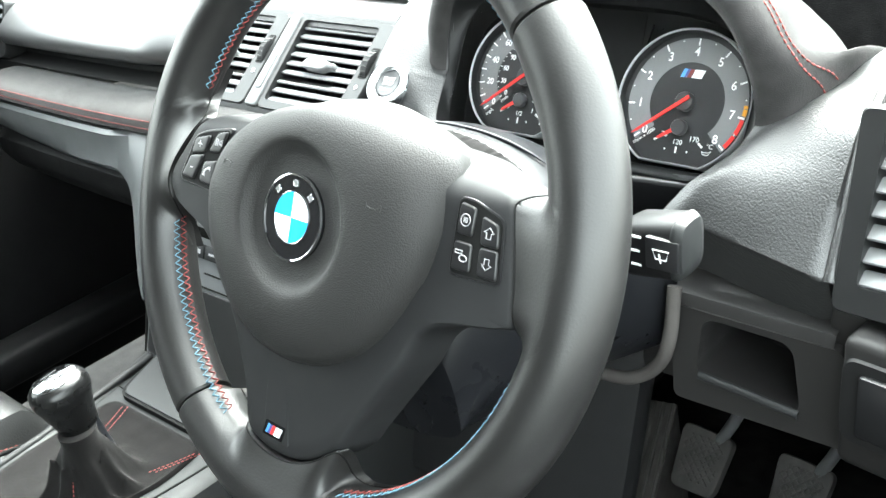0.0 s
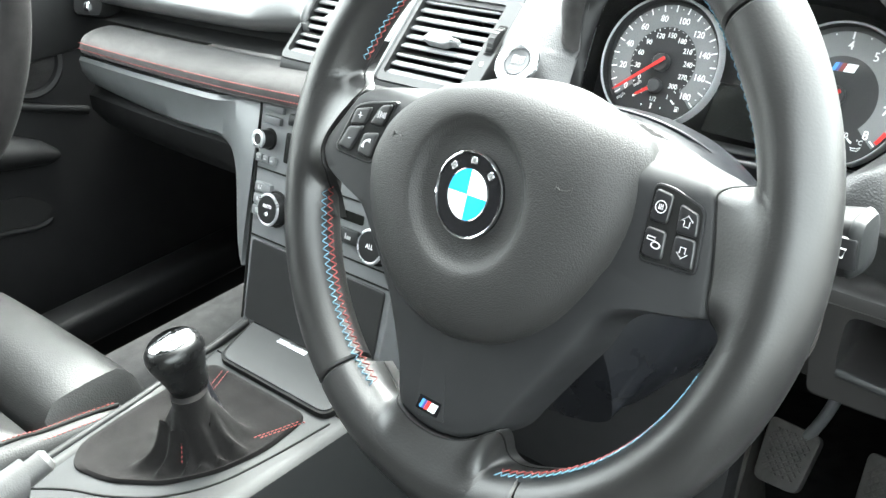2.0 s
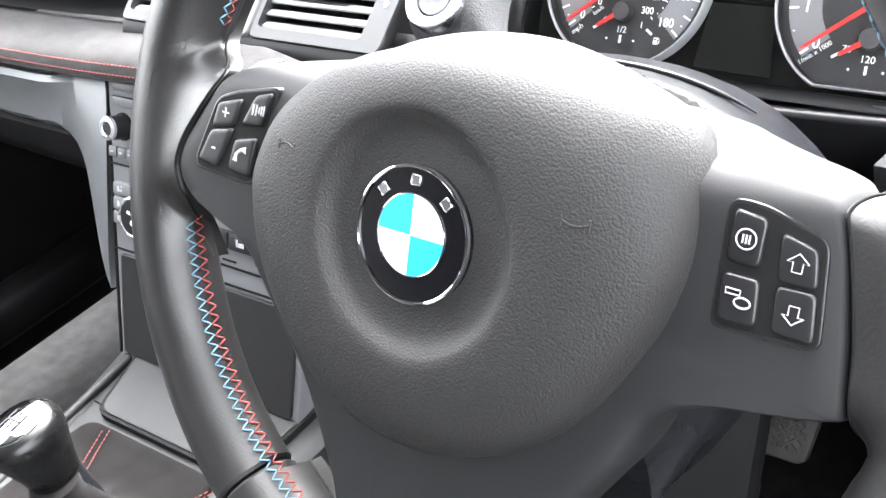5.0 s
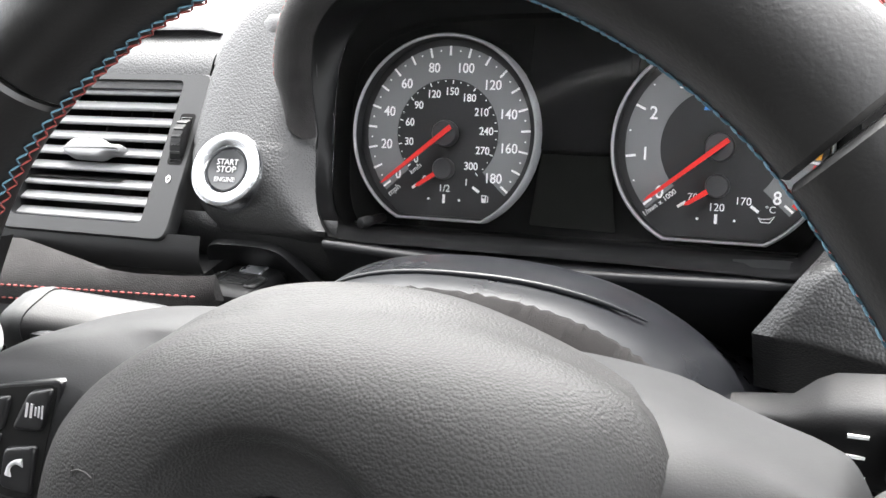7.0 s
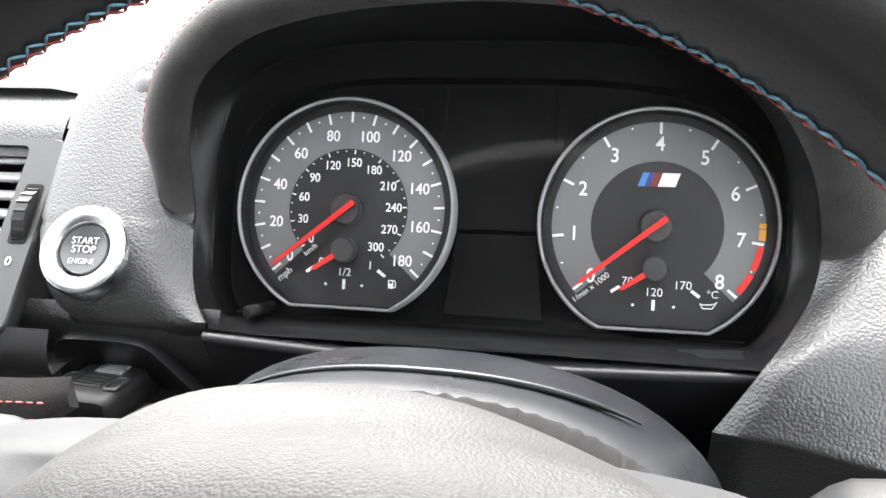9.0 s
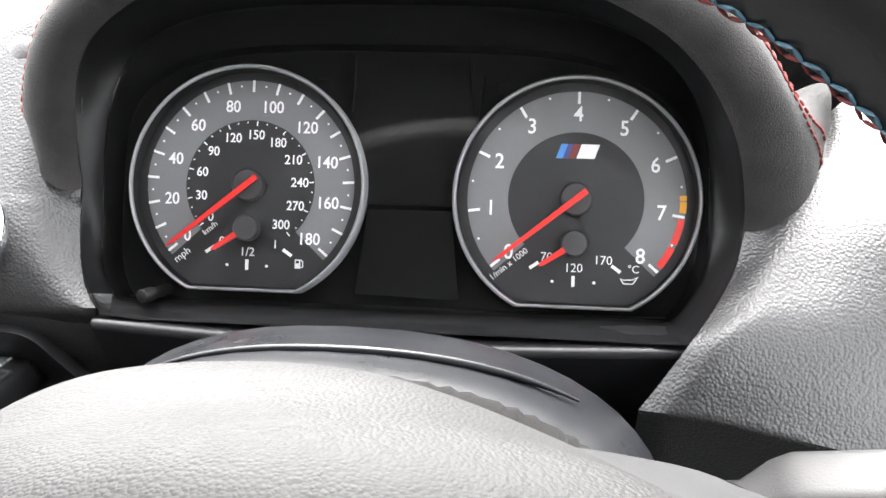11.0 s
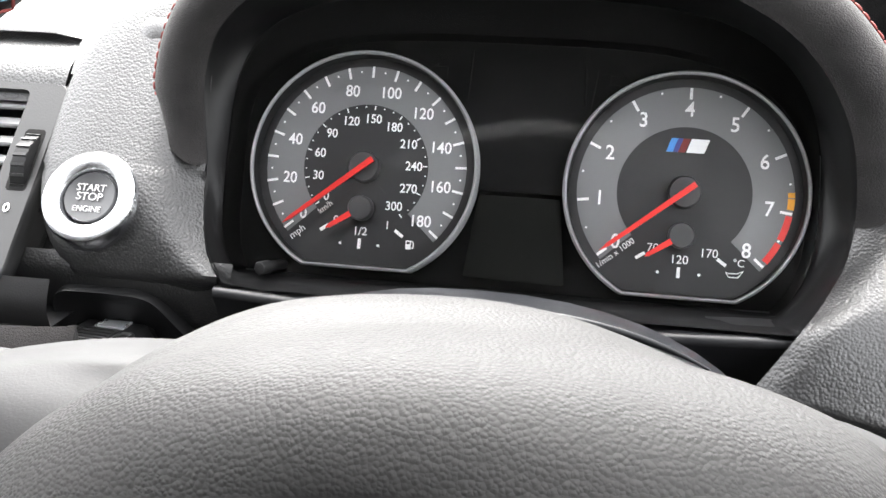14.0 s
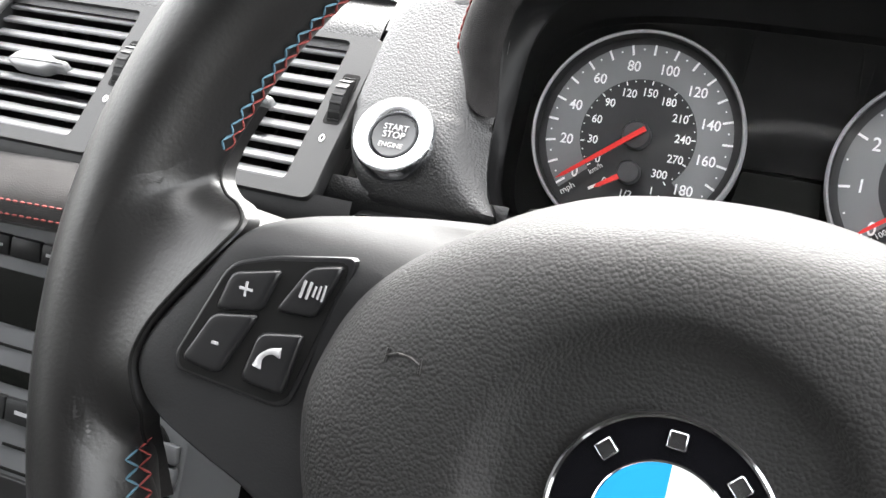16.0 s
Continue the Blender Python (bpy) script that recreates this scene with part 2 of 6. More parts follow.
def tube(path, r, n=10, closed=False, flat=1.0):
    P = [Vector(p) for p in path]
    rings = []
    up = Vector((0.01, 0.02, 1)).normalized()
    for i, p in enumerate(P):
        a = P[i - 1] if (i or closed) else p
        b = P[(i + 1) % len(P)] if (i + 1 < len(P) or closed) else p
        d = (b - a).normalized()
        s = d.cross(up)
        s = s.normalized() if s.length > 1e-4 else Vector((1, 0, 0))
        q = s.cross(d)
        rr = r(i / max(1, len(P) - 1)) if callable(r) else r
        rings.append([p + rr * (math.cos(2 * math.pi * k / n) * s + flat * math.sin(2 * math.pi * k / n) * q) for k in range(n)])
    return loft(rings, along=closed, caps=not closed)


def letters(body, size, mat, parent, m, name="numeral", depth=0.00012, bold=0.0):
    cu = bpy.data.curves.new(name, "FONT")
    cu.body, cu.size, cu.align_x, cu.align_y, cu.extrude, cu.resolution_u = body, size, "CENTER", "CENTER", depth, 4
    cu.offset = bold
    tmp = bpy.data.objects.new(name, cu)
    scene.collection.objects.link(tmp)
    bpy.context.view_layer.update()
    me = bpy.data.meshes.new_from_object(tmp.evaluated_get(bpy.context.evaluated_depsgraph_get()))
    bpy.data.objects.remove(tmp)
    me.materials.clear()
    me.materials.append(mat)
    ob = new(name, me)
    ob.parent = parent
    ob.matrix_basis = m
    return ob


def stitches(name, path, mat, parent, length, gap, r, side=None, zig=0.0, label=""):
    """A row of short thread loops along a path; zig: sideways swing of a cross stitch."""
    P = [Vector(p) for p in path]
    acc = [0.0]
    for a, b in zip(P, P[1:]):
        acc.append(acc[-1] + (b - a).length)

    def at(s):
        for i in range(len(P) - 1):
            if acc[i + 1] >= s:
                f = (s - acc[i]) / max(1e-9, acc[i + 1] - acc[i])
                return P[i].lerp(P[i + 1], f), (P[i + 1] - P[i]).normalized(), i, f
        return P[-1], (P[-1] - P[-2]).normalized(), len(P) - 2, 1.0

    verts, faces = [], []
    s, k = 0.0, 0
    while s + length < acc[-1]:
        (a, d, i, f), (b, _, _, _) = at(s), at(s + length)
        if side is not None:
            sv = Vector(side[i])
            w = (1 if k % 2 else -1) * zig
            a, b = a + sv * w, b - sv * w
            nrm = d.cross(sv).normalized()
        else:
            nrm = d.cross(Vector((0, 0, 1)))
            nrm = nrm.normalized() if nrm.length > 1e-3 else Vector((1, 0, 0))
        dd = (b - a).normalized()
        q = dd.cross(nrm).normalized()
        o = len(verts)
        for t, rr in ((0.0, 0.35), (0.25, 1.0), (0.75, 1.0), (1.0, 0.35)):
            c = a.lerp(b, t)
            for e in range(6):
                an = e * math.pi / 3
                verts.append(c + r * rr * (math.cos(an) * nrm + math.sin(an) * q))
        for j in range(3):
            for e in range(6):
                faces.append((o + j * 6 + e, o + j * 6 + (e + 1) % 6, o + j * 6 + 6 + (e + 1) % 6, o + j * 6 + 6 + e))
        s += gap
        k += 1
    me = bpy.data.meshes.new(name)
    me.from_pydata([tuple(v) for v in verts], [], faces)
    me.materials.append(mat)
    for p in me.polygons:
        p.use_smooth = True
    ob = new(name, me)
    ob.parent = parent
    return tagged(ob, label)


# frames of reference: the steering wheel and the instrument panel
WHEEL = pose(0, 0, 0.65, 0, 0, -2.5) @ Matrix(((1, 0, 0, 0), (0, math.sin(radians(24)), -math.cos(radians(24)), 0), (0, math.cos(radians(24)), math.sin(radians(24)), 0), (0, 0, 0, 1)))
CLUSTER = Matrix.Translation((0, 0.2902, 0.6245)) @ Matrix(((1, 0, 0, 0), (0, math.sin(radians(29)), -math.cos(radians(29)), 0), (0, math.cos(radians(29)), math.sin(radians(29)), 0), (0, 0, 0, 1)))
MM = 0.001


# ---------- steering wheel ----------
RIM_R, RIM_A, RIM_W = 0.1566, 0.0176, -0.0308


def rim_centre(a):
    """Middle of the rim's section at the angle a; the rim leans a little against the hub."""
    x, y = RIM_R * math.cos(a), RIM_R * math.sin(a)
    return Vector((x - 0.001, y + 0.0005, RIM_W + 0.030 * x - 0.015 * y))


def rim_ring(a):
    """Section of the rim at the angle a: round outside, drawn to a narrow edge inside, fatter at the thumb rests."""
    deg = math.degrees(a) % 360
    fat = 1.0
    for c, wd, am in ((36, 10, 0.10), (150, 16, 0.03), (126, 13, 0.08), (0, 16, 0.03), (180, 16, 0.03)):
        d = (deg - c + 180) % 360 - 180
        fat += am * math.exp(-(d / wd) ** 2)
    out = []
    m = rim_centre(a)
    for k in range(32):
        b = 2 * math.pi * k / 32
        c, q = math.cos(b), math.sin(b)
        dr = RIM_A * c if c > 0 else 0.0168 * c * fat
        dw = RIM_A * math.copysign(abs(q) ** (1.0 if c > 0 else 1.0 + 0.35 * abs(c)), q)
        out.append((m.x + dr * math.cos(a), m.y + dr * math.sin(a), m.z + dw))
    return out


def on_rim(a, b, off=0.0):
    """A point on the rim's skin at the angle a round the wheel and b degrees round its section, off metres proud of it."""
    ring = rim_ring(a)
    k = radians(b % 360) / (2 * math.pi) * 32
    p = Vector(ring[int(k) % 32]).lerp(Vector(ring[(int(k) + 1) % 32]), k % 1)
    return p + (p - rim_centre(a)).normalized() * off


def build_wheel():
    w = thing("steering_wheel", WHEEL, "black leather three-spoke sports steering wheel with coloured stitching", "steering wheel")
    # rim in leather segments that meet at seams
    seams = [44, 132, 236, 294]
    for i, s in enumerate(seams):
        e = seams[(i + 1) % 4] + (360 if i == 3 else 0)
        n = int((e - s) / 2)
        rings = []
        for j in range(n + 1):
            a = radians(s + 0.25 + (e - s - 0.5) * j / n)
            ring = rim_ring(a)
            if j in (0, n):
                c = rim_centre(a)
                ring = [c + (Vector(p) - c) * 0.93 for p in ring]
            rings.append(ring)
            if j == 0 or j == n - 1:
                a2 = radians(s + 0.25 + (e - s - 0.5) * (0.25 if j == 0 else n - 0.25) / n)
                rings.append(rim_ring(a2))
        part("rim_leather", loft(rings), LEATHER, w)
    # cross stitching on the inner side of the rim: two zigzag rows that meet at the seam
    for a0, a1 in ((20, 160), (190, 245), (287, 342)):
        up = a0 == 20
        pb, pr, sb = [], [], []
        for j in range(161):
            deg = a0 + (a1 - a0) * j / 160
            a = radians(deg)
            side_b = 170 if up else 158
            swing = 0.0014 if up else 0.0020
            p0, p1 = on_rim(a, side_b, 0.0004), on_rim(a, side_b + 16, 0.0004)
            pb.append(p0)
            pr.append(p1)
            sb.append(tuple((p1 - p0).normalized()))
        stitches("stitching", pb, THREADBLUE, w, 0.0024, 0.0024, 0.00036, sb, swing, "pale blue cross stitching")
        stitches("stitching", pr, THREADRED, w, 0.0024, 0.0024, 0.00036, sb, -swing, "red cross stitching")
    # airbag cover
    edge = [(5, 59.5), (36, 58), (60, 53), (75, 45), (83, 31), (84, 12), (78.5, -10), (68, -31.5), (54, -50.5), (33, -66.5), (8, -75.5), (-18, -75.5), (-44, -65.5), (-64, -47), (-78, -25), (-84, -3), (-82, 13), (-76, 27), (-64, 39), (-46, 49.5), (-22, 56)]
    outl = spline([(x * MM, y * MM, 0) for x, y in edge], 6, True)
    n = len(outl)
    rings = []
    ang = [math.atan2(p.y, p.x) for p in outl]
    steps = ((0, -0.0205), (0.015, -0.0165), (0.05, -0.0122), (0.11, -0.0080), (0.2, -0.0044), (0.35, -0.0014), (0.55, 0.0008), (0.75, 0.0022), (0.92, 0.0028), (1.0, 0.0026))

    back_line = spline([(u * MM, v * MM, 0) for u, v in ((-92, 6), (-84, 15), (-76, 28.5), (-67, 40), (-55, 49.5), (-40, 56.5), (-25, 60), (-10, 61.7), (5, 62.2), (20, 61), (35, 57.4), (50, 52.5), (62, 48), (74, 42.5), (82, 31), (90, 14))], 4)

    def back_top(u):
        """Height of the cover's rear edge across the wheel."""
        for p, q in zip(back_line, back_line[1:]):
            if u <= q.x:
                return p.y + (q.y - p.y) * (u - p.x) / (q.x - p.x)
        return back_line[-1].y

    def blend(k, z, r=0.039, grow=1.0, top=0.0):
        crown = 0.0105 * max(0.0, 1 - k / 0.5) ** 2
        out = []
        for p, a in zip(outl, ang):
            share = min(1.0, top) * min(1.0, max(0.0, p.y / 0.030)) ** 2
            y = p.y * grow * (1 - share) + (back_top(p.x) - max(0.0, top - 1.0)) * share
            out.append(((1 - k) * p.x * grow + k * r * math.cos(a), (1 - k) * y + k * r * math.sin(a), z - crown * min(1.0, max(0.0, p.y / 0.045)) ** 1.5))
        return out
    for z, g, tp in ((-0.066, 0.93, 1.0095), (-0.058, 0.945, 1.0050), (-0.049, 0.955, 1.0020), (-0.041, 0.965, 1.0), (-0.032, 0.982, 0.75), (-0.025, 0.993, 0.30)):
        rings.append(blend(0, z, 0.039, g, tp))
    for k, z in steps:
        rings.append(blend(k, z, 0.039))
    for r, z in ((0.0375, 0.0018), (0.0355, -0.0004), (0.0335, -0.0020), (0.031, -0.0028), (0.0245, -0.0030), (0.0232, -0.0030), (0.005, -0.0032)):
        rings.append(blend(1.0, z, r))
    part("airbag_cover", loft(rings), PAD, w, "grained black airbag cover")
    # moulding marks of the cover

    def cover_height(u, v):
        a = math.atan2(v, u)
        rho = min(zip(outl, ang), key=lambda q: abs((q[1] - a + math.pi) % (2 * math.pi) - math.pi))[0].length
        k = min(1.0, max(0.0, (rho - math.hypot(u, v)) / (rho - 0.039)))
        for (k0, z0), (k1, z1) in zip(steps, steps[1:]):
            if k <= k1:
                return z0 + (z1 - z0) * (k - k0) / (k1 - k0)
        return 0.0026
    for u, v, q in ((-55, 17.5, 1), (56, 17, -1)):
        for pts in (((-4, 0), (-1.5, 1.0), (1.5, 1.0), (4, 0)), ((-4, 1.5), (-4.2, -1.5)), ((4, 1.5), (4.2, -1.5))):
            line = [((u + a) * MM, (v + b * q) * MM) for a, b in pts]
            part("moulding_mark", tube([(a, b, cover_height(a, b) - 0.00005) for a, b in line], 0.00035, 6), PAD, w)
    # roundel
    part("emblem_base", turned([(0.0216, -0.0035), (0.0216, -0.0010), (0.0211, -0.0004), (0.001, -0.0002)]), GLOSS, w, "gloss black emblem disc")
    part("emblem_ring", turned([(0.0210, -0.002), (0.0220, -0.0008), (0.0218, 0.0002), (0.0213, 0.0004), (0.0208, 0.0001), (0.0207, -0.002)]), POLISH, w, "bright chrome ring")
    part("emblem_ring", turned([(0.0127, -0.002), (0.0131, 0.0001), (0.0129, 0.0002), (0.0125, 0.0)]), POLISH, w, "bright chrome ring")
    for q in range(4):
        arc = [(0, 0)] + [(0.0128 * math.cos(radians(q * 90 + i * 7.5)), 0.0128 * math.sin(radians(q * 90 + i * 7.5))) for i in range(13)]
        part("emblem_quadrant", plate(arc, -0.001, 0.0001), (ROUNDWHITE, ROUNDBLUE)[q % 2], w, m=pose(0, 0, 0, 0, 0, 0), smooth=False)
    # lettering of the emblem as plain raised bars
    for a in (135, 90, 45):
        part("emblem_mark", box(0.0036, 0.0034, 0.0004, 0.0003, 1), CHROME, w, "plain silver block", m=pose(0.0172 * math.cos(radians(a)), 0.0172 * math.sin(radians(a)), 0.0, 0, 0, a - 90))
    # Y-shaped trim that carries the switches, drawn in under the cover
    yedge = [(70, 45), (84, 41.5), (98, 39), (110, 37), (117.5, 34), (123, 24.5), (126.5, 8), (129, -8), (130, -19.5), (127, -22.5), (114, -25.5), (98, -29), (86, -34), (77.5, -41.5), (71, -56), (61, -72), (51, -88), (43.5, -100), (37, -111), (26.5, -120), (12, -127.5), (-4, -130.5), (-20, -129.5), (-32.5, -124), (-38.5, -106), (-48.5, -86), (-61, -66), (-82, -42), (-95, -28.5), (-114, -21.5), (-128, -15.5), (-135, -7), (-133.5, 3), (-124, 17), (-116, 28), (-107, 37), (-84, 42.5), (-60, 45), (-20, 46), (20, 46), (45, 47)]
    ypath = spline([(x * MM, y * MM, 0) for x, y in yedge], 4, True)

    def trim_height(u, v):
        """Height of the trim's face: highest by the cover, falling towards the rim."""
        r = math.hypot(u, v)
        return -0.0172 - 0.025 * max(0.0, r - 0.080)

    def top_drop(v):
        """The side spokes' upper edge rolls away."""
        return 0.022 * min(1.0, max(0.0, (v - 0.0280) / 0.0140) ** 2)

    rings = []
    for sh, dz in ((1.0, -0.030), (1.0, -0.012), (0.997, -0.0070), (0.990, -0.0032), (0.978, -0.0010), (0.962, 0.0), (0.90, 0.0), (0.80, 0.0), (0.68, 0.0), (0.52, -0.002), (0.30, -0.004)):
        ring = []
        for p in ypath:
            d = 1.0 - sh
            inward = min(d * 0.11, 0.0045) if d < 0.05 else d * p.length
            q = p * (1 - inward / p.length) if p.length > 0.001 else p
            ring.append((q.x, q.y, trim_height(q.x, q.y) + dz - top_drop(q.y)))
        rings.append(ring)
    part("spoke_trim", loft(rings), SPOKE, w, "soft black spoke trim")

    # leather of the rim drawn over the ends of the spokes
    def leather_foot(path, label):
        rows = [[] for _ in range(10)]
        line = spline([(x * MM, y * MM, z * MM) for x, y, z in path], 6)
        first, last = (math.atan2(line[i].y, line[i].x) for i in (0, -1))
        turn = (last - first + math.pi) % (2 * math.pi) - math.pi
        angles, round_to = [], []
        for i, q in enumerate(line):
            own = (math.atan2(q.y, q.x) - first + math.pi) % (2 * math.pi) - math.pi
            angles.append(first + 0.5 * own + 0.5 * turn * i / (len(line) - 1))
            round_to.append(112 + 70 * min(1.0, -q.z / 0.026))
        for _ in range(14):
            for r in (angles, round_to):
                r[1:-1] = [a * 0.25 + b * 0.5 + c * 0.25 for a, b, c in zip(r, r[1:], r[2:])]
        for q, a, b0 in zip(line, angles, round_to):
            top = Vector((q.x, q.y, trim_height(q.x, q.y) + 0.0006 + q.z))
            foot, ahead = on_rim(a, b0, 0.0004), on_rim(a, b0 - 8, 0.0004)
            lead = foot + (foot - ahead).normalized() * (foot - top).length * 0.42
            rows[0].append(top + Vector((0, 0, -0.0070)))
            rows[1].append(top + Vector((0, 0, -0.0012)))
            for r, t in zip(rows[2:8], (0.03, 0.2, 0.4, 0.6, 0.8, 1.0)):
                r.append(top * (1 - t) ** 2 + lead * 2 * t * (1 - t) + foot * t * t)
            rows[8].append(on_rim(a, b0 - 20, 0.0003))
            rows[9].append(on_rim(a, b0 - 36, -0.0004))
        for r in rows[3:8]:
            for _ in range(5):
                r[1:-1] = [a * 0.25 + b * 0.5 + c * 0.25 for a, b, c in zip(r, r[1:], r[2:])]
        part("spoke_leather", loft(rows, closed=False), LEATHER, w, label)
        part("spoke_seam", tube([p + Vector((0, 0, -0.0002)) for p in rows[2]], 0.0005, 8), DARK, w)

    leather_foot(((132, 62, -27), (136, 50, -26), (134.5, 42, -22), (128, 38, -15.5), (121, 35.5, -8), (118.5, 32, -2.5), (120.5, 27, -0.5), (124, 14, 0), (127.5, -2, 0), (129, -14, 0), (130.5, -21.5, -4), (135, -28, -11), (138.0, -36, -20), (138.0, -48, -27)), "leather over the end of the spoke")
    leather_foot(((-131, 63, -27), (-135.5, 51, -26), (-134, 43, -22), (-127, 39, -16.5), (-118, 37.5, -10), (-112, 34, -4), (-115, 27, -0.5), (-123.5, 16, 0), (-131, 5, 0), (-134, -5, 0), (-131.5, -13.5, -0.8), (-131, -18, -4), (-135, -25, -11), (-138.5, -34, -20), (-138.0, -48, -27)), "leather over the end of the spoke")
    leather_foot(((-74, -119, -27), (-62, -126.5, -26.5), (-53, -130, -23), (-46, -129.5, -17), (-41, -126, -11), (-36.5, -122, -5), (-31.5, -124.5, -0.5), (-20, -129, 0), (-4, -130.2, 0), (12, -127, 0), (25, -120.5, 0), (33, -114, -0.5), (37, -111.5, -3), (37, -115, -8), (35, -121, -14), (33.5, -127, -19), (35, -131.5, -23), (40, -133.5, -26), (51, -130.5, -27), (64, -125, -27)), "leather over the foot of the lower spoke")
    part("badge_recess", plate(rounded([(-0.0205, -0.090), (-0.0045, -0.089), (0.0030, -0.1225), (-0.0175, -0.1250)], 0.002), -0.024, -0.0175, 0.0005), SPOKE, w)
    # small striped badge
    part("badge_tile", plate(rounded([(-0.0180, -0.1212), (-0.0020, -0.1212), (-0.0005, -0.1130), (-0.0165, -0.1130)], 0.0008), -0.0200, -0.0172), GLOSS, w, "gloss black badge tile")
    for c, x0, x1 in ((STRIPEBLUE, -15.6, -13.7), (STRIPEDARK, -13.7, -11.8), (RED, -11.8, -9.6), (WHITE, -9.0, -4.2)):
        pl = [(x0 * MM, -0.1196), (x1 * MM, -0.1196), ((x1 + 1.9) * MM, -0.1146), ((x0 + 1.9) * MM, -0.1146)]
        part("badge_stripe", plate(pl, -0.0180, -0.0168), c, w, smooth=False)
    # switch packs
    def pack(s, name):
        if s < 0:
            fr = [(-0.0775, 0.0335), (-0.1000, 0.0290), (-0.1110, 0.0250), (-0.1215, 0.0005), (-0.1205, -0.0035), (-0.0915, -0.0050), (-0.0880, -0.0030)]
            keys = [[(-0.0803, 0.0310), (-0.0890, 0.0288), (-0.0962, 0.0167), (-0.0852, 0.0177)],
                    [(-0.0870, 0.0137), (-0.0990, 0.0112), (-0.1019, -0.0010), (-0.0900, -0.0018)],
                    [(-0.0957, 0.0266), (-0.1092, 0.0232), (-0.1121, 0.0134), (-0.0996, 0.0158)],
                    [(-0.0998, 0.0152), (-0.1122, 0.0127), (-0.1190, -0.0004), (-0.1078, -0.0014)]]
        else:
            fr = [(0.0900, 0.0300), (0.0995, 0.0300), (0.1175, 0.0245), (0.1205, -0.0045), (0.0905, -0.0060)]
            keys = [[(0.0922, 0.0278), (0.1017, 0.0265), (0.1015, 0.0131), (0.0922, 0.0132)],
                    [(0.0920, 0.0106), (0.1024, 0.0104), (0.1035, -0.0026), (0.0923, -0.0030)],
                    [(0.1055, 0.0242), (0.1155, 0.0215), (0.1171, 0.0112), (0.1064, 0.0110)],
                    [(0.1065, 0.0104), (0.1172, 0.0106), (0.1188, -0.0028), (0.1072, -0.0026)]]
        part("switch_surround", plate(rounded(fr, 0.004), -0.024, -0.0172, 0.0006), SATIN, w)
        inset = [(sum(p[0] for p in fr) / len(fr) + (x - sum(p[0] for p in fr) / len(fr)) * 0.93, sum(p[1] for p in fr) / len(fr) + (y - sum(p[1] for p in fr) / len(fr)) * 0.93) for x, y in fr]
        part("switch_bed", plate(rounded(inset, 0.0035), -0.023, -0.0170), DARK, w)
        out = []
        for kpts in keys:
            mx, my = sum(p[0] for p in kpts) / 4, sum(p[1] for p in kpts) / 4
            kout = rounded(kpts, 0.0020, 3)
            k = part("switch_key", loft([[(mx + (x - mx) * f, my + (y - my) * f, z) for x, y in kout] for f, z in ((1.0, -0.020), (1.0, -0.0172), (0.97, -0.0164), (0.90, -0.0159), (0.84, -0.0158), (0.60, -0.0158))]), SATIN, w)
            out.append((k, Vector((sum(p[0] for p in kpts) / 4, sum(p[1] for p in kpts) / 4, -0.01565))))
        return out
    L, R = pack(-1, "left"), pack(1, "right")
    k, c = L[2]
    letters("+", 0.0075, GREYPRINT, k, Matrix.Translation(c), "symbol")
    k, c = L[3]
    letters("-", 0.0075, GREYPRINT, k, Matrix.Translation(c), "symbol")
    k, c = L[1]
    part("symbol", tube(spline([c + Vector(p) for p in ((-0.0030, -0.0022, 0), (-0.0024, 0.0004, 0), (0, 0.0022, 0), (0.0026, 0.0024, 0))], 6), lambda t: 0.0006 + 0.0007 * abs(2 * t - 1) ** 2, 8, flat=0.3), GREYPRINT, k, "pale handset symbol")
    k, c = L[0]
    for dx in (-0.0022, -0.0006):
        part("symbol", tube([c + Vector((dx, -0.002, 0)), c + Vector((dx + 0.0008, 0.002, 0))], 0.0004, 6), GREYPRINT, k)
    for dx in (0.0010, 0.0022, 0.0034):
        part("symbol", tube([c + Vector((dx, -0.001 - dx * 0.2, 0)), c + Vector((dx + 0.0005, 0.001 + dx * 0.3, 0))], 0.0003, 6), GREYPRINT, k)
    k, c = R[0]
    part("symbol", tube([c + Vector((0.0027 * math.cos(i * math.pi / 12), 0.0027 * math.sin(i * math.pi / 12), 0)) for i in range(24)], 0.00025, 6, True), GREYPRINT, k, "white ring symbol")
    for dx in (-0.0009, 0, 0.0009):
        part("symbol", box(0.0005, 0.0024, 0.0002, centre=c + Vector((dx, 0, 0))), GREYPRINT, k)
    k, c = R[1]
    part("symbol", tube([c + Vector(p) for p in ((-0.0035, 0.0012, 0), (0.0005, 0.0012, 0), (0.0005, 0.0026, 0), (-0.0035, 0.0026, 0))], 0.00026, 6, True), GREYPRINT, k)
    part("symbol", tube([c + Vector((0.0014 + 0.0022 * math.cos(i * math.pi / 8), -0.0006 + 0.0014 * math.sin(i * math.pi / 8), 0)) for i in range(16)], 0.0003, 6, True), GREYPRINT, k)
    for (k, c), sg in ((R[2], 1), (R[3], -1)):
        arrow = [(-0.0013, -0.0022), (0.0013, -0.0022), (0.0013, 0.0004), (0.0028, 0.0004), (0, 0.0027), (-0.0028, 0.0004), (-0.0013, 0.0004)]
        part("symbol", tube([c + Vector((x, y * sg, 0)) for x, y in arrow], 0.00022, 6, True), GREYPRINT, k, "white arrow outline")
    # hub behind the cover
    part("hub_shroud", turned([(0.050, -0.085), (0.050, -0.055), (0.050, -0.040), (0.048, -0.034), (0.02, -0.030)]), PLASTIC, w)
    return w


build_wheel()


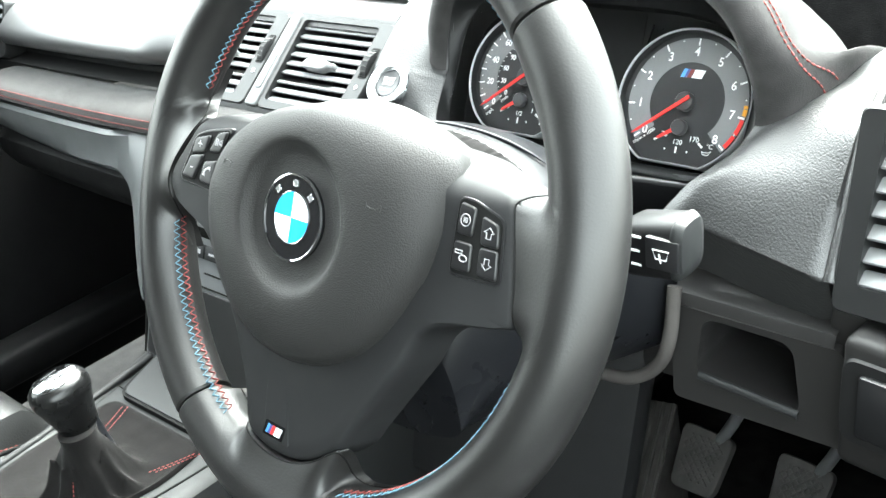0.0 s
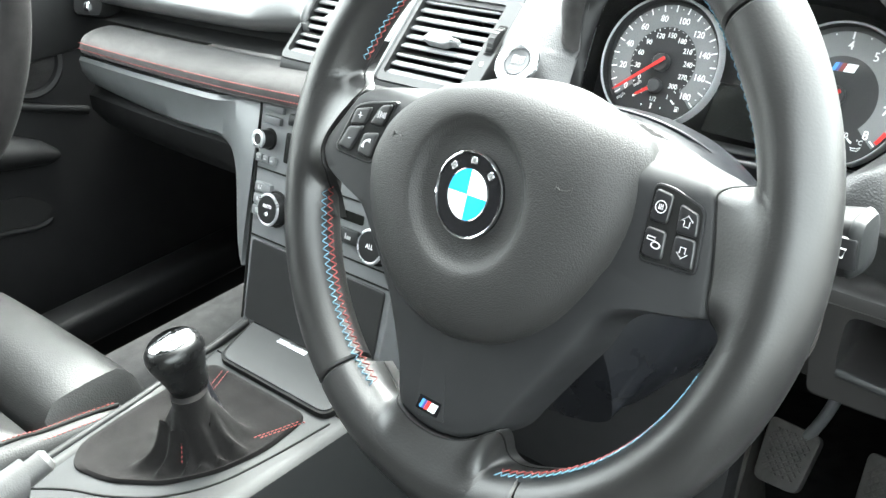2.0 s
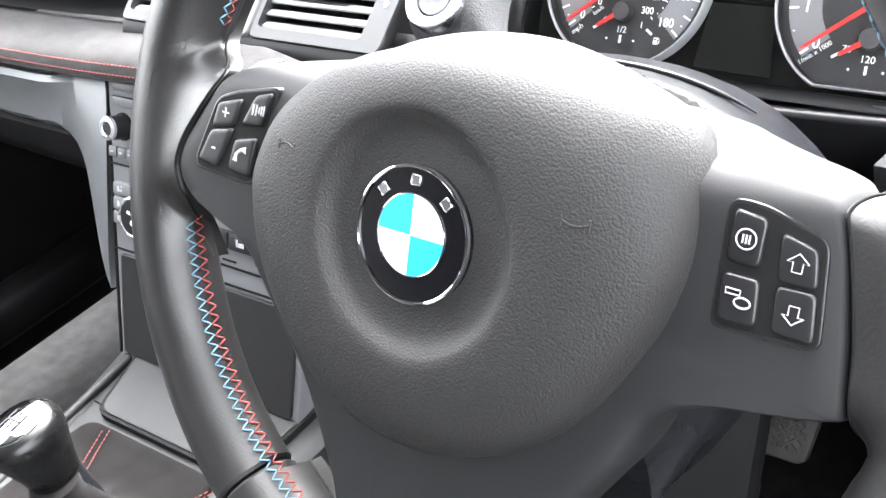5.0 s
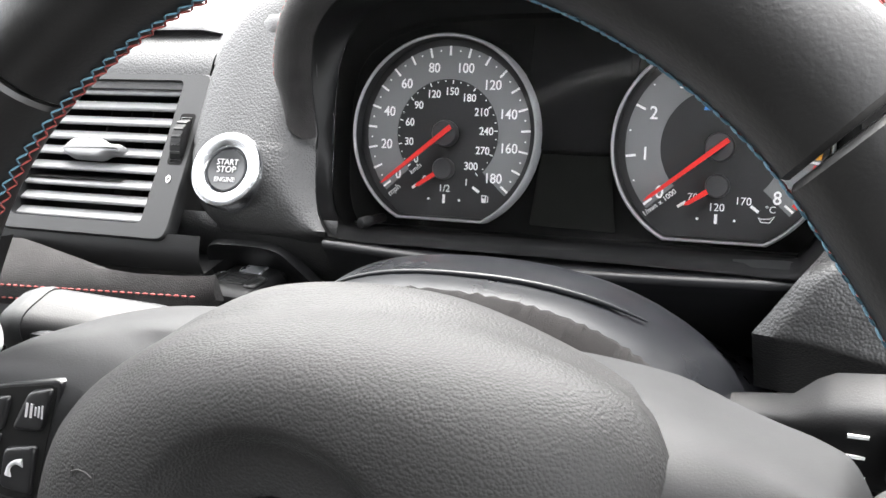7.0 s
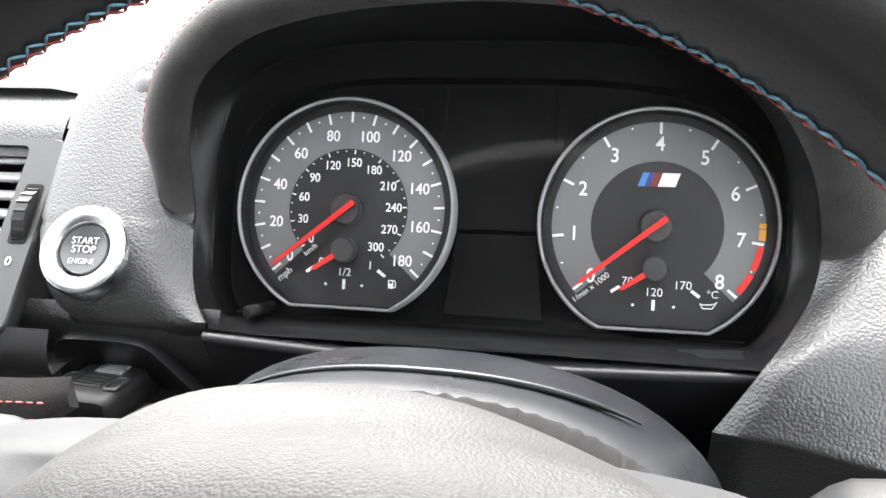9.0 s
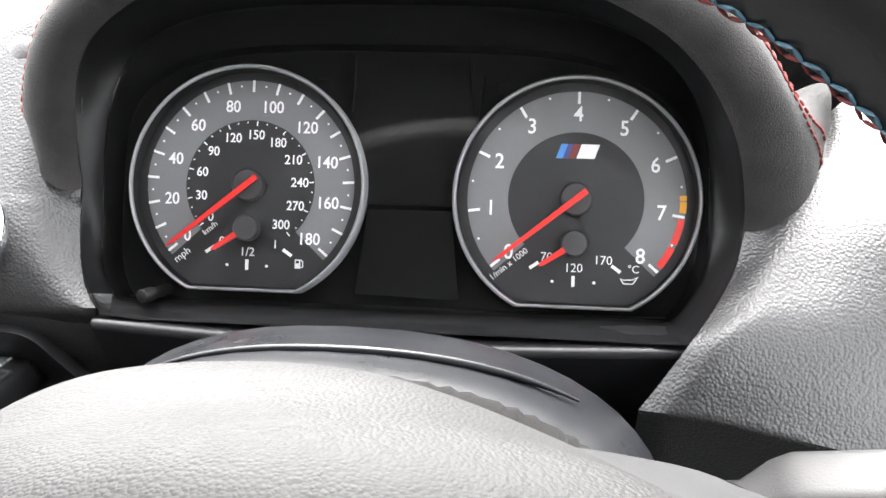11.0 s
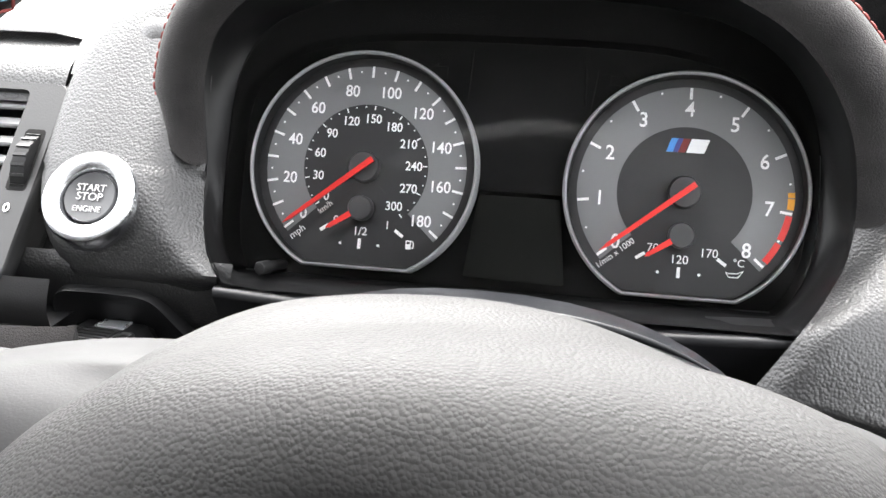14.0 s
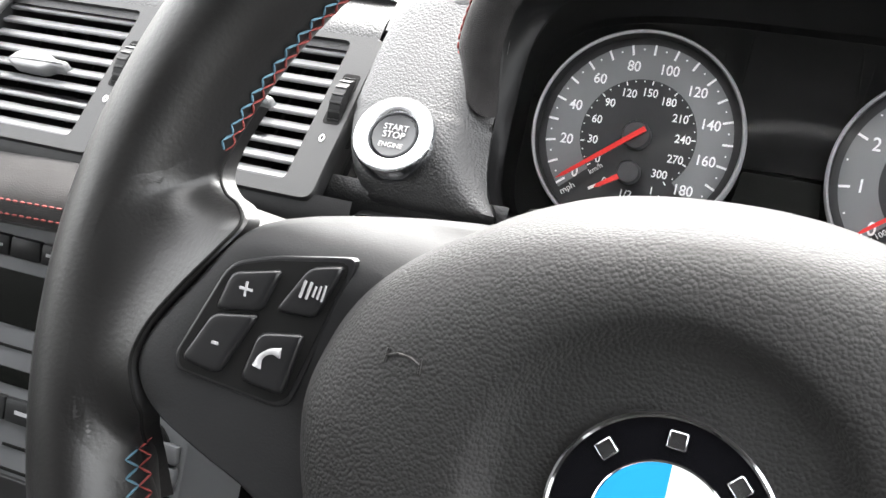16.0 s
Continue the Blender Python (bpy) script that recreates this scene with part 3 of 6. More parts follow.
# ---------- instrument panel ----------
def gauge_text(body, size, r, deg, parent, mat, z=0.0004, cx=0.0, cy=0.0, turn=0.0):
    return letters(body, size, mat, parent, pose(cx + r * math.cos(radians(deg)), cy + r * math.sin(radians(deg)), z, 0, 0, turn) @ Matrix.Diagonal((0.92, 1, 1, 1)), "numeral", bold=size * 0.012)


def tick(parent, r0, r1, deg, wid, mat, z=0.0003):
    return part("tick", box(r1 - r0, wid, 0.0003, centre=((r0 + r1) / 2, 0, z)), mat, parent, m=pose(0, 0, 0, 0, 0, deg), smooth=False)


def arc_band(r0, r1, a0, a1, z, n=48):
    bm = bmesh.new()
    vs = []
    for i in range(n + 1):
        a = radians(a0 + (a1 - a0) * i / n)
        vs.append([bm.verts.new((r * math.cos(a), r * math.sin(a), zz)) for r, zz in ((r0, z - 0.0006), (r0, z), (r1, z), (r1, z - 0.0006))])
    for a, b in zip(vs, vs[1:]):
        for k in range(3):
            bm.faces.new((a[k], a[k + 1], b[k + 1], b[k]))
    return bm


def dial_outline(r, flat, n=72):
    """A circle cut by a level chord at the bottom."""
    lim = math.asin(max(-1, flat / r))
    return [(r * math.cos(lim + (math.pi - 2 * lim) * i / n), r * math.sin(lim + (math.pi - 2 * lim) * i / n)) for i in range(n + 1)]


def needle(parent, deg, length, tail, wid, z):
    out = [(-tail, -wid * 0.6), (length * 0.9, -wid * 0.38), (length, 0), (length * 0.9, wid * 0.38), (-tail, wid * 0.6)]
    return part("needle", plate(out, z - 0.0008, z + 0.0004), RED, parent, "red pointer", m=pose(0, 0, 0, 0, 0, deg), smooth=False)


def build_gauge(cu, cv, tacho):
    g = thing("rev_counter" if tacho else "speedometer", CLUSTER @ Matrix.Translation((cu, cv, 0)),
              "round grey rev counter dial with red pointer" if tacho else "round grey speedometer dial with red pointer", "gauge")
    fl = -0.0400
    part("dial_face", plate(dial_outline(0.0456, fl), -0.002, 0.0), DIALBLACK, g)
    part("dial_band", arc_band(0.0262, 0.0420, -43, 223, 0.0002), DIALGREY, g, "mid grey scale band")
    rings = []
    for r, z, f in ((0.0454, 0.0, fl), (0.0455, 0.004, fl - 0.0003), (0.0457, 0.0062, fl - 0.0005)):
        rings.append([(x, y, z) for x, y in dial_outline(r, f)])
    part("dial_wall", loft(rings, caps=False), DIALBLACK, g)
    rings = []
    for dr, z in ((0.0002, 0.0052), (0.0004, 0.0070), (0.0010, 0.0076), (0.0016, 0.0070), (0.0019, 0.0056), (0.0019, -0.002)):
        rings.append([(x, y, z) for x, y in dial_outline(0.0456 + dr, fl - 0.0005 - dr * 0.8)])
    part("chrome_ring", loft(rings, caps=False), RINGMET, g, "satin chrome ring")
    if tacho:
        for i in range(17):
            deg = 220 - 32.5 * i / 2
            if i % 2 == 0:
                tick(g, 0.0372, 0.0418, deg, 0.0011, WHITE)
                gauge_text(str(i // 2), 0.0082, 0.0330, deg, g, WHITE)
            else:
                part("tick", turned([(0.00045, 0.0001), (0.00045, 0.0005)], 10), WHITE, g, m=pose(0.0405 * math.cos(radians(deg)), 0.0405 * math.sin(radians(deg)), 0))
        for a0, a1, mt in ((4.0, 1.2, AMBER), (0.6, -5.5, AMBER), (-9.0, -23.0, RED), (-25.0, -37.5, RED)):
            part("warning_band", arc_band(0.0395, 0.0421, a0, a1, 0.0005, 8), mt, g)
        letters("1/min x 1000", 0.0034, WHITE, g, pose(-0.0250, -0.0258, 0.0004, 0, 0, 40), "lettering")
        for c, x0, x1 in ((STRIPEBLUE, -8.2, -5.6), (STRIPEDARK, -5.6, -4.6), (STRIPEDARK, -4.6, -3.6), (THREADRED, -3.6, -0.8), (ROUNDWHITE, -0.4, 6.6)):
            pl = [(x0 * MM, 0.0160), (x1 * MM, 0.0160), ((x1 + 1.9) * MM, 0.0215), ((x0 + 1.9) * MM, 0.0215)]
            part("badge_stripe", plate(pl, 0.0, 0.0005), c, g, smooth=False)
        sub = (("70", 215), ("120", 270), ("170", 325))
    else:
        for i in range(37):
            deg = 220 - 260 * i / 36
            if i % 2 == 0:
                tick(g, 0.0374, 0.0420, deg, 0.0010, WHITE)
            else:
                part("tick", turned([(0.00042, 0.0001), (0.00042, 0.0005)], 10), WHITE, g, m=pose(0.0398 * math.cos(radians(deg)), 0.0398 * math.sin(radians(deg)), 0))
            if i % 4 == 0:
                gauge_text(str(i * 5), 0.0066, 0.0322, deg, g, WHITE)
        for i in range(31):
            deg = 220 - 260 / 180 * i * 10 / 1.609
            if i % 3 == 0:
                tick(g, 0.0240, 0.0258, deg, 0.0005, WHITE)
                gauge_text(str(i * 10), 0.0052, 0.0202, deg, g, WHITE)
            else:
                part("tick", turned([(0.0003, 0.0001), (0.0003, 0.0005)], 8), WHITE, g, m=pose(0.0252 * math.cos(radians(deg)), 0.0252 * math.sin(radians(deg)), 0))
        letters("mph", 0.0042, WHITE, g, pose(-0.0265, -0.0285, 0.0004, 0, 0, 40), "lettering")
        letters("km/h", 0.0034, WHITE, g, pose(-0.0155, -0.0175, 0.0004, 0, 0, 40), "lettering")
        sub = (("0", 215), ("1/2", 270), ("1", 325))
    # small gauge in the lower part
    sx, sy = 0.0, -0.0170
    for body, deg in sub:
        if body in ("1/2", "120"):
            px, py, tx, ty = 0.0, -0.0265, 0.0, -0.0315
        elif deg < 270:
            px, py, tx, ty = -0.0105, -0.0225, -0.0152, -0.0258
        else:
            px, py, tx, ty = 0.0112, -0.0232, 0.0162, -0.0262
        letters(body, 0.0048, WHITE, g, pose(px, py, 0.0004), "numeral")
        part("tick", box(0.0042, 0.0013, 0.0003), WHITE, g, m=pose(tx, ty, 0.0003, 0, 0, deg if deg == 270 else (deg - 180 if deg < 270 else deg)), smooth=False)
    for dx in (-0.0080, 0.0080):
        part("tick", turned([(0.0006, 0.0001), (0.0006, 0.0005)], 10), WHITE, g, m=pose(dx, -0.0318, 0))
    if tacho:
        letters("°C", 0.0042, WHITE, g, pose(0.0228, -0.0262, 0.0004), "lettering")
        can = [(-0.0030, 0.0008), (-0.0018, 0.0002), (0.0016, 0.0004), (0.0036, 0.0016), (0.0018, -0.0012), (-0.0018, -0.0012)]
        part("oil_symbol", tube([(0.0210 + x, -0.0305 + y, 0.0004) for x, y in can], 0.00025, 6, True), WHITE, g, "white oil can symbol")
    else:
        pump = part("fuel_symbol", box(0.0022, 0.0036, 0.0003, centre=(0.0205, -0.0305, 0.0003)), WHITE, g, "white fuel pump symbol", smooth=False)
        part("fuel_window", box(0.0013, 0.0010, 0.0003, centre=(0.0205, -0.0297, 0.0005)), DIALBLACK, pump, smooth=False)
        part("fuel_hose", tube([(0.0218, -0.0318, 0.0003), (0.0226, -0.0318, 0.0003), (0.0226, -0.0296, 0.0003), (0.0218, -0.0288, 0.0003)], 0.00022, 6), WHITE, pump)
    needle(g, 219.0, 0.0405, 0.005, 0.0020, 0.0062)
    part("pointer_hub", turned([(0.0064, 0.0005), (0.0064, 0.0040), (0.0058, 0.0048), (0.001, 0.0050)], 40), HUB, g, "dark grey pointer cap")
    n2 = needle(g, 214, 0.0165, 0.0, 0.0022, 0.0045)
    n2.matrix_basis = pose(sx, sy, 0, 0, 0, 214)
    part("pointer_hub", turned([(0.0052, 0.0005), (0.0052, 0.0042), (0.0046, 0.0050), (0.001, 0.0052)], 36), HUB, g, "dark grey pointer cap", m=pose(sx, sy, 0))
    return g


build_gauge(-0.0683, -0.0042, False)
build_gauge(0.0605, -0.0058, True)


def mouth(al, ar, top, low, pl=4.0, pr=3.0, n=96, uc=-0.006, vc=-0.010, floor=-1.0):
    """The closed outline of the instrument opening, from the left round over the top."""
    out = []
    for i in range(n):
        t = math.pi - 2 * math.pi * i / n
        c, q = math.cos(t), math.sin(t)
        p = pl + (pr - pl) * (0.5 + 0.5 * c)
        a = al if c < 0 else ar
        h = top - vc if q > 0 else vc - low
        out.append((uc + a * math.copysign(abs(c) ** (2 / p), c), max(floor, vc + h * math.copysign(abs(q) ** (2 / p), q))))
    return out


def edge_w(u, v):
    """How far the opening's left edge stands out towards the driver."""
    return 0.0075 + 0.38 * math.sqrt(v * v + 0.00025)


# rim of the instrument opening, from the lower left over the top to the lower right
LEFT_EDGE = [(u + 0.007 * min(1.0, max(0.0, (-0.010 - v) / 0.045)), v) for u, v in mouth(0.1250, 0.1250, 0.077, -0.075, n=400) if u < 0]
RIM_LINE = []
for v in (-0.056, -0.042, -0.027, -0.009):
    u = min(LEFT_EDGE, key=lambda p: abs(p[1] - v))[0]
    RIM_LINE.append((u, v, edge_w(u, v)))
RIM_LINE += [(u * MM, v * MM, w * MM) for u, v, w in ((-132.5, 8, 17), (-132.5, 25, 21), (-126, 42, 29), (-110, 54, 39), (-88, 62, 47), (-50, 68, 53), (0, 70, 55), (45, 65, 54), (80, 51, 52), (99, 36, 48), (111, 18, 42), (117, 2, 33), (119.5, -17, 24.5), (115.5, -31.5, 31), (106.3, -46.4, 41), (98.3, -57, 47))]
RIM_CURVE = spline(RIM_LINE, 8)


def build_cluster():
    c = thing("instrument_cluster", CLUSTER, "black instrument cluster housing with clear cover", "instrument cluster")
    face = mouth(0.1155, 0.114, 0.051, -0.070, floor=-0.050)
    part("backing", plate(face, -0.012, -0.0035), CLUSTERBLACK, c, "matt black dial panel")
    part("display", plate(rounded([(-0.0245, -0.0455), (0.0165, -0.0465), (0.0125, -0.0120), (-0.0205, -0.0120)], 0.001), -0.003, 0.0006), LCD, c, "unlit dark display")
    part("centre_panel", plate(rounded([(-0.0255, -0.0100), (0.0170, -0.0100), (0.0240, 0.0430), (-0.0320, 0.0430)], 0.002), -0.003, -0.0006), CLUSTERBLACK, c)
    for q, u in ((-1, -0.0335), (1, 0.0245)):
        part("indicator_arrow", tube([(u + q * (0.004 - x), 0.037 + y, 0.001) for x, y in ((-0.008, 0), (-0.004, 0.0038), (-0.004, 0.002), (0, 0.002), (0, -0.002), (-0.004, -0.002), (-0.004, -0.0038))], 0.0003, 6, True), DARK, c)
        part("panel_groove", tube([(u - q * 0.0062, 0.047, 0.0004), (u - q * 0.0052, 0.026, 0.0004)], 0.0004, 6), DARK, c)
    inner = mouth(0.1180, 0.1155, 0.066, -0.070, floor=-0.0515)
    rings = [[(x, y, -0.003) for x, y in face], [(x, y, 0.003) for x, y in mouth(0.1160, 0.1145, 0.0525, -0.070, floor=-0.0502)], [(x, y, 0.0095) for x, y in mouth(0.1170, 0.1150, 0.062, -0.070, floor=-0.0508)], [(x, y, 0.0115) for x, y in inner]]
    part("shroud", loft(rings, caps=False), CLUSTERBLACK, c, "matt black inner shroud")
    # band from the cover's frame out to the rim of the opening, closed along the shelf
    loop = [tuple(p) for p in RIM_CURVE] + [(u * MM, -0.0575, w * MM) for u, w in ((85, 42), (60, 38), (20, 34), (-20, 32), (-60, 30), (-100, 29))]
    full = mouth(0.1180, 0.1155, 0.066, -0.070, n=720, floor=-0.0515)
    near = [min(full, key=lambda p: abs((math.atan2(p[1] + 0.004, p[0] + 0.006) - math.atan2(v + 0.004, u + 0.006) + math.pi) % (2 * math.pi) - math.pi)) for u, v, _ in loop]
    rings = []
    for k, lift in ((0.0, 0.0), (0.30, 0.10), (0.62, 0.42), (0.86, 0.80), (0.97, 0.98), (1.0, 1.0)):
        rings.append([(x + (X - x) * k, y + (Y - y) * k, 0.0115 + (W - 0.0115) * lift) for (x, y), (X, Y, W) in zip(near, loop)])
    part("shroud_band", loft(rings, caps=False), SHROUD, c, "satin black band round the opening")
    # lower shelf in front of the dials
    rings = []
    for i in range(25):
        t = i / 24
        u = -0.118 + 0.221 * t
        sag = -0.0035 * math.sin(math.pi * t) - 0.001
        wd = 0.030 + 0.014 * t
        lipc = [(u, -0.0590 + sag + 0.0026 * math.sin(a), wd - 0.0026 + 0.0026 * math.cos(a)) for a in [radians(d) for d in (80, 60, 40, 20, 0, -25, -50, -75)]]
        rings.append([(u, -0.049 + sag * 0.4, 0.000), (u, -0.0505 + sag * 0.6, 0.009), (u, -0.0545 + sag, wd - 0.012)] + lipc + [(u, -0.064 + sag, wd - 0.005), (u, -0.080, wd - 0.022), (u, -0.100, -0.02)])
    part("lower_shelf", loft(rings, closed=False), SATIN, c, "satin black shelf lip below the dials")
    part("reset_pin", turned([(0.0022, 0.0), (0.0022, 0.010), (0.0028, 0.0105), (0.0028, 0.016), (0.0024, 0.0168), (0.0004, 0.017)], 20), PLASTIC, c, "black trip reset pin", m=pose(-0.0985, -0.0465, 0.003, 10, -18, 0))
    gl = part("cover_pane", plate(mouth(0.1172, 0.1150, 0.064, -0.070, floor=-0.0505), 0.0, 0.0008), GLASS, c, "clear cover pane", smooth=False)
    gl.matrix_basis = pose(0, 0, 0.0125, 0, 0, 0)
    gl.visible_shadow = False
    return c


build_cluster()


def build_hood():
    h = thing("instrument_hood", CLUSTER, "charcoal suede hood over the dials with red double stitching", "instrument hood")
    i0, i1 = 3 * 8, 16 * 8
    base = RIM_CURVE[i0:i1 + 1]
    run = [0.0]
    for a, b in zip(base, base[1:]):
        run.append(run[-1] + (b - a).length)
    prof = ((0, 0), (2.5, 4.5), (7, 7.8), (12.5, 7.6), (18, 4.5), (22, -1), (25.5, -11), (28.5, -26), (31, -48), (32, -90), (30, -140))
    ends = [[Vector((u * MM, v * MM, w * MM)) for u, v, w in row] for row in (
        ((-129.5, -9, 18.5), (-132.5, -10, 21), (-136.5, -9.5, 23), (-140.5, -7, 23.5), (-144.5, -3, 22.5), (-148.5, 2, 19), (-152.5, 9, 11), (-155.5, 20, -4), (-157, 36, -18), (-158, 40, -50), (-155, 42, -100)),
        ((119.5, -17, 24.5), (123, -17, 25), (127, -16.3, 25), (131, -15, 25), (135, -12.5, 24.5), (140, -7.5, 22.5), (146, 2.5, 16), (154, 18, -4), (160, 34, -18), (163, 42, -50), (160, 45, -100)))]

    def column(i):
        p = base[i]
        d = base[min(i + 1, len(base) - 1)] - base[max(i - 1, 0)]
        n = Vector((-d.y, d.x, 0)).normalized()
        return [p + n * (o * MM) + Vector((0, 0, dw * MM)) for o, dw in prof]

    cols = [column(i) for i in range(len(base))]
    gaps = [[e - c for e, c in zip(ends[0], cols[0])], [e - c for e, c in zip(ends[1], cols[-1])]]
    rows = []
    for i, col in enumerate(cols):
        k0, k1 = max(0.0, 1 - run[i] / 0.040), max(0.0, 1 - (run[-1] - run[i]) / 0.050)
        k0, k1 = k0 * k0 * (3 - 2 * k0), k1 * k1 * (3 - 2 * k1)
        rows.append([p + gaps[0][j] * k0 + gaps[1][j] * k1 for j, p in enumerate(col)])
    fine = [spline(r, 3) for r in rows]
    part("hood_cover", loft(fine, closed=False), SUEDE, h)
    for k in (5.35, 5.85):
        line = []
        for i, r in enumerate(rows):
            q = max(0.0, 1 - (run[-1] - run[i]) / 0.06)
            q = k + 1.1 * q * q
            line.append(r[int(q)].lerp(r[int(q) + 1], q % 1))
        mid = Vector((-0.006, 0.0, -0.02))
        stitches("stitching", [p + (p - mid).normalized() * 0.0007 for p in line], THREADRED, h, 0.0032, 0.0042, 0.0006, label="red stitching")
    return h


build_hood()

# ---------- dashboard ----------
dash = thing("dashboard", Matrix.Identity(4), "black grained dashboard with matt grey trim", "dashboard", kind="structure")


def section(x, pts):
    return [(x, y, z) for y, z in pts]


# upper pad on the passenger's side, running forward to the windscreen, its end drawn back to the vents
rings = []
for i in range(41):
    t = 1 - (1 - i / 40) ** 1.5
    x = -0.850 + (-0.4285 + 0.850) * t
    yb = 0.045 * ((-0.42 - x) / 0.43) ** 1.3 if x < -0.42 else 0.0
    zb = -0.030 * ((-0.42 - x) / 0.43) if x < -0.42 else 0.0
    e = min(1.0, max(0.0, (x + 0.500) / 0.0715))
    yb += 0.020 * e * e * (3 - 2 * e)
    lo_z = -0.012 * e * e
    prof = [(0.266 + yb, 0.600 + zb + lo_z * 0.4), (0.250 + yb - 0.006 * e, 0.601 + zb + lo_z * 0.4), (0.236 + yb, 0.606 + zb + lo_z * 0.4), (0.232 + yb, 0.618 + zb), (0.241 + yb, 0.631 + zb), (0.262 + yb, 0.646 + zb), (0.30 + yb, 0.660 + zb - 0.004 * e), (0.40, 0.678), (0.55, 0.690), (0.78, 0.700)]
    rings.append([(x, q.x, q.y) for q in spline([(py, pz, 0) for py, pz in prof], 3)])
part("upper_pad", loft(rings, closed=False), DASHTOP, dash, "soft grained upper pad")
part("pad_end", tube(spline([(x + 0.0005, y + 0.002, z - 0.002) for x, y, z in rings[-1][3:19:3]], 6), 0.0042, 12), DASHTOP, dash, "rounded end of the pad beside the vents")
# shadow gap: a near-black sheet paints the shade under the pad
rings = []
for t in [i / 24 for i in range(25)]:
    x = -0.90 + 0.66 * t
    yb = 0.045 * ((-0.42 - x) / 0.43) ** 1.3 if x < -0.42 else 0.0
    zb = -0.030 * ((-0.42 - x) / 0.43) if x < -0.42 else 0.0
    rings.append(section(x, [(0.250 + yb, 0.606 + zb), (0.265 + yb, 0.600 + zb), (0.262 + yb, 0.588 + zb), (0.235 + yb, 0.584 + zb)]))
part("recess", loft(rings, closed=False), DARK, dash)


def trim_line(x):
    k = max(0.0, (-0.42 - x) / 0.43)
    return 0.190 + 0.045 * k ** 1.3, 0.5825 - 0.012 * min(1.0, (-0.165 - x) / 0.255) - 0.030 * k


band = thing("suede_trim_band", Matrix.Identity(4), "charcoal suede dashboard band with red double stitching", "trim")
rings = []
for i in range(49):
    x = -0.848 + (-0.158 + 0.848) * i / 48
    y, z = trim_line(x)
    e = 1.0
    if i in (0, 48):
        e = 0.6
    ring = [(0.058, 0.004), (0.045, 0.0085), (0.028, 0.0095), (0.010, 0.0055), (0.002, 0.0), (-0.0012, -0.006), (-0.001, -0.012), (0.004, -0.0165), (0.02, -0.019), (0.058, -0.019)]
    deep = 0.058 - 0.050 * min(1.0, max(0.0, (x + 0.40) / 0.19)) ** 1.0
    rings.append([(x, y + 0.02 * (e < 1) + (min(a, deep) - 0.02 * (e < 1)) * e, z + (b if a <= deep or b < 0 else b - 0.25 * (a - deep) * (b > 0)) * e) for a, b in ring])
part("suede_cover", loft(rings), SUEDE, band)
for a, b in ((0.0008, -0.0012), (-0.0012, -0.0078)):
    pth = []
    for i in range(97):
        x = -0.838 + (-0.163 + 0.838) * i / 96
        y, z = trim_line(x)
        pth.append((x, y + a - 0.0004, z + b))
    stitches("stitching", pth, THREADRED, band, 0.0032, 0.0045, 0.00055, label="red stitching")

# grey fascia below the band, sweeping down beside the centre stack
fas = thing("grey_fascia", Matrix.Identity(4), "satin grey fascia panel below the suede band", "trim")
rings = []
leg_edge = ((-0.540, 0.4985), (-0.515, 0.5025), (-0.497, 0.5020), (-0.486, 0.4970), (-0.479, 0.4890), (-0.473, 0.4770), (-0.467, 0.4560), (-0.462, 0.4360), (-0.457, 0.4180), (-0.452, 0.4060), (-0.4468, 0.3980))
for i in range(91):
    t = i / 90
    t = 1 - (1 - t) ** 1.7
    x = -0.845 + (-0.447 + 0.845) * t
    y, z = trim_line(x)
    depth = 0.040 + 0.010 * t
    zb = z - 0.019 - depth
    for (xa, za), (xb, zc) in zip(leg_edge, leg_edge[1:]):
        if xa <= x <= xb + 1e-6:
            f = (x - xa) / (xb - xa)
            zb = za + (zc - za) * f
            depth = z - 0.019 - zb
    if -0.60 < x < -0.54:
        f = (x + 0.60) / 0.06
        zb += (leg_edge[0][1] - zb) * f * f * (3 - 2 * f)
        depth = z - 0.019 - zb
    e2 = min(1.0, max(0.0, (t - 0.80) / 0.16))
    e2 = e2 * e2 * (3 - 2 * e2)
    ring = [(y + 0.012, z - 0.0185), (y + 0.0015, z - 0.0190), (y - 0.002, z - 0.023), (y - 0.0015 + 0.003 * t, z - 0.019 - depth * 0.45), (y + 0.006 - 0.012 * t, z - 0.019 - depth * 0.85), (y + 0.012 - 0.014 * t, zb), (y + 0.022 - 0.014 * t, zb - 0.003), (y + 0.06, zb - 0.002)]
    out = []
    for q, (py, pz) in enumerate(ring):
        flush = 0.2036 - (0.5486 - pz) * 0.3839 + (0.0, 0.006, 0.001, 0.0, 0.0, 0.002, 0.010, 0.05)[q]
        out.append((x, py + (flush - py) * e2, pz))
    rings.append(out)
part("fascia_panel", loft(rings, closed=False), FASCIA, fas)
part("shadow_joint", tube([Vector(r[1]) + Vector((0, 0.001, 0.0006)) for r in rings], 0.0010, 6), DARK, fas, "dark joint under the suede band")
# underside of the passenger's dash: glove box
glove = thing("glove_box", Matrix.Identity(4), "black plastic glove box below the grey fascia", "glove box")
rings = []
for i in range(17):
    t = i / 16
    x = -0.86 + (-0.49 + 0.86) * t
    y, z = trim_line(x)
    zt = z - 0.060
    rings.append(section(x, [(y + 0.02, zt), (y + 0.005, zt - 0.012), (y + 0.004, zt - 0.03), (y + 0.02, zt - 0.055), (y + 0.06, zt - 0.085), (y + 0.12, zt - 0.10), (y + 0.30, zt - 0.11), (y + 0.32, zt)]))
part("glove_box_lid", loft(rings), DOORBLACK, glove)

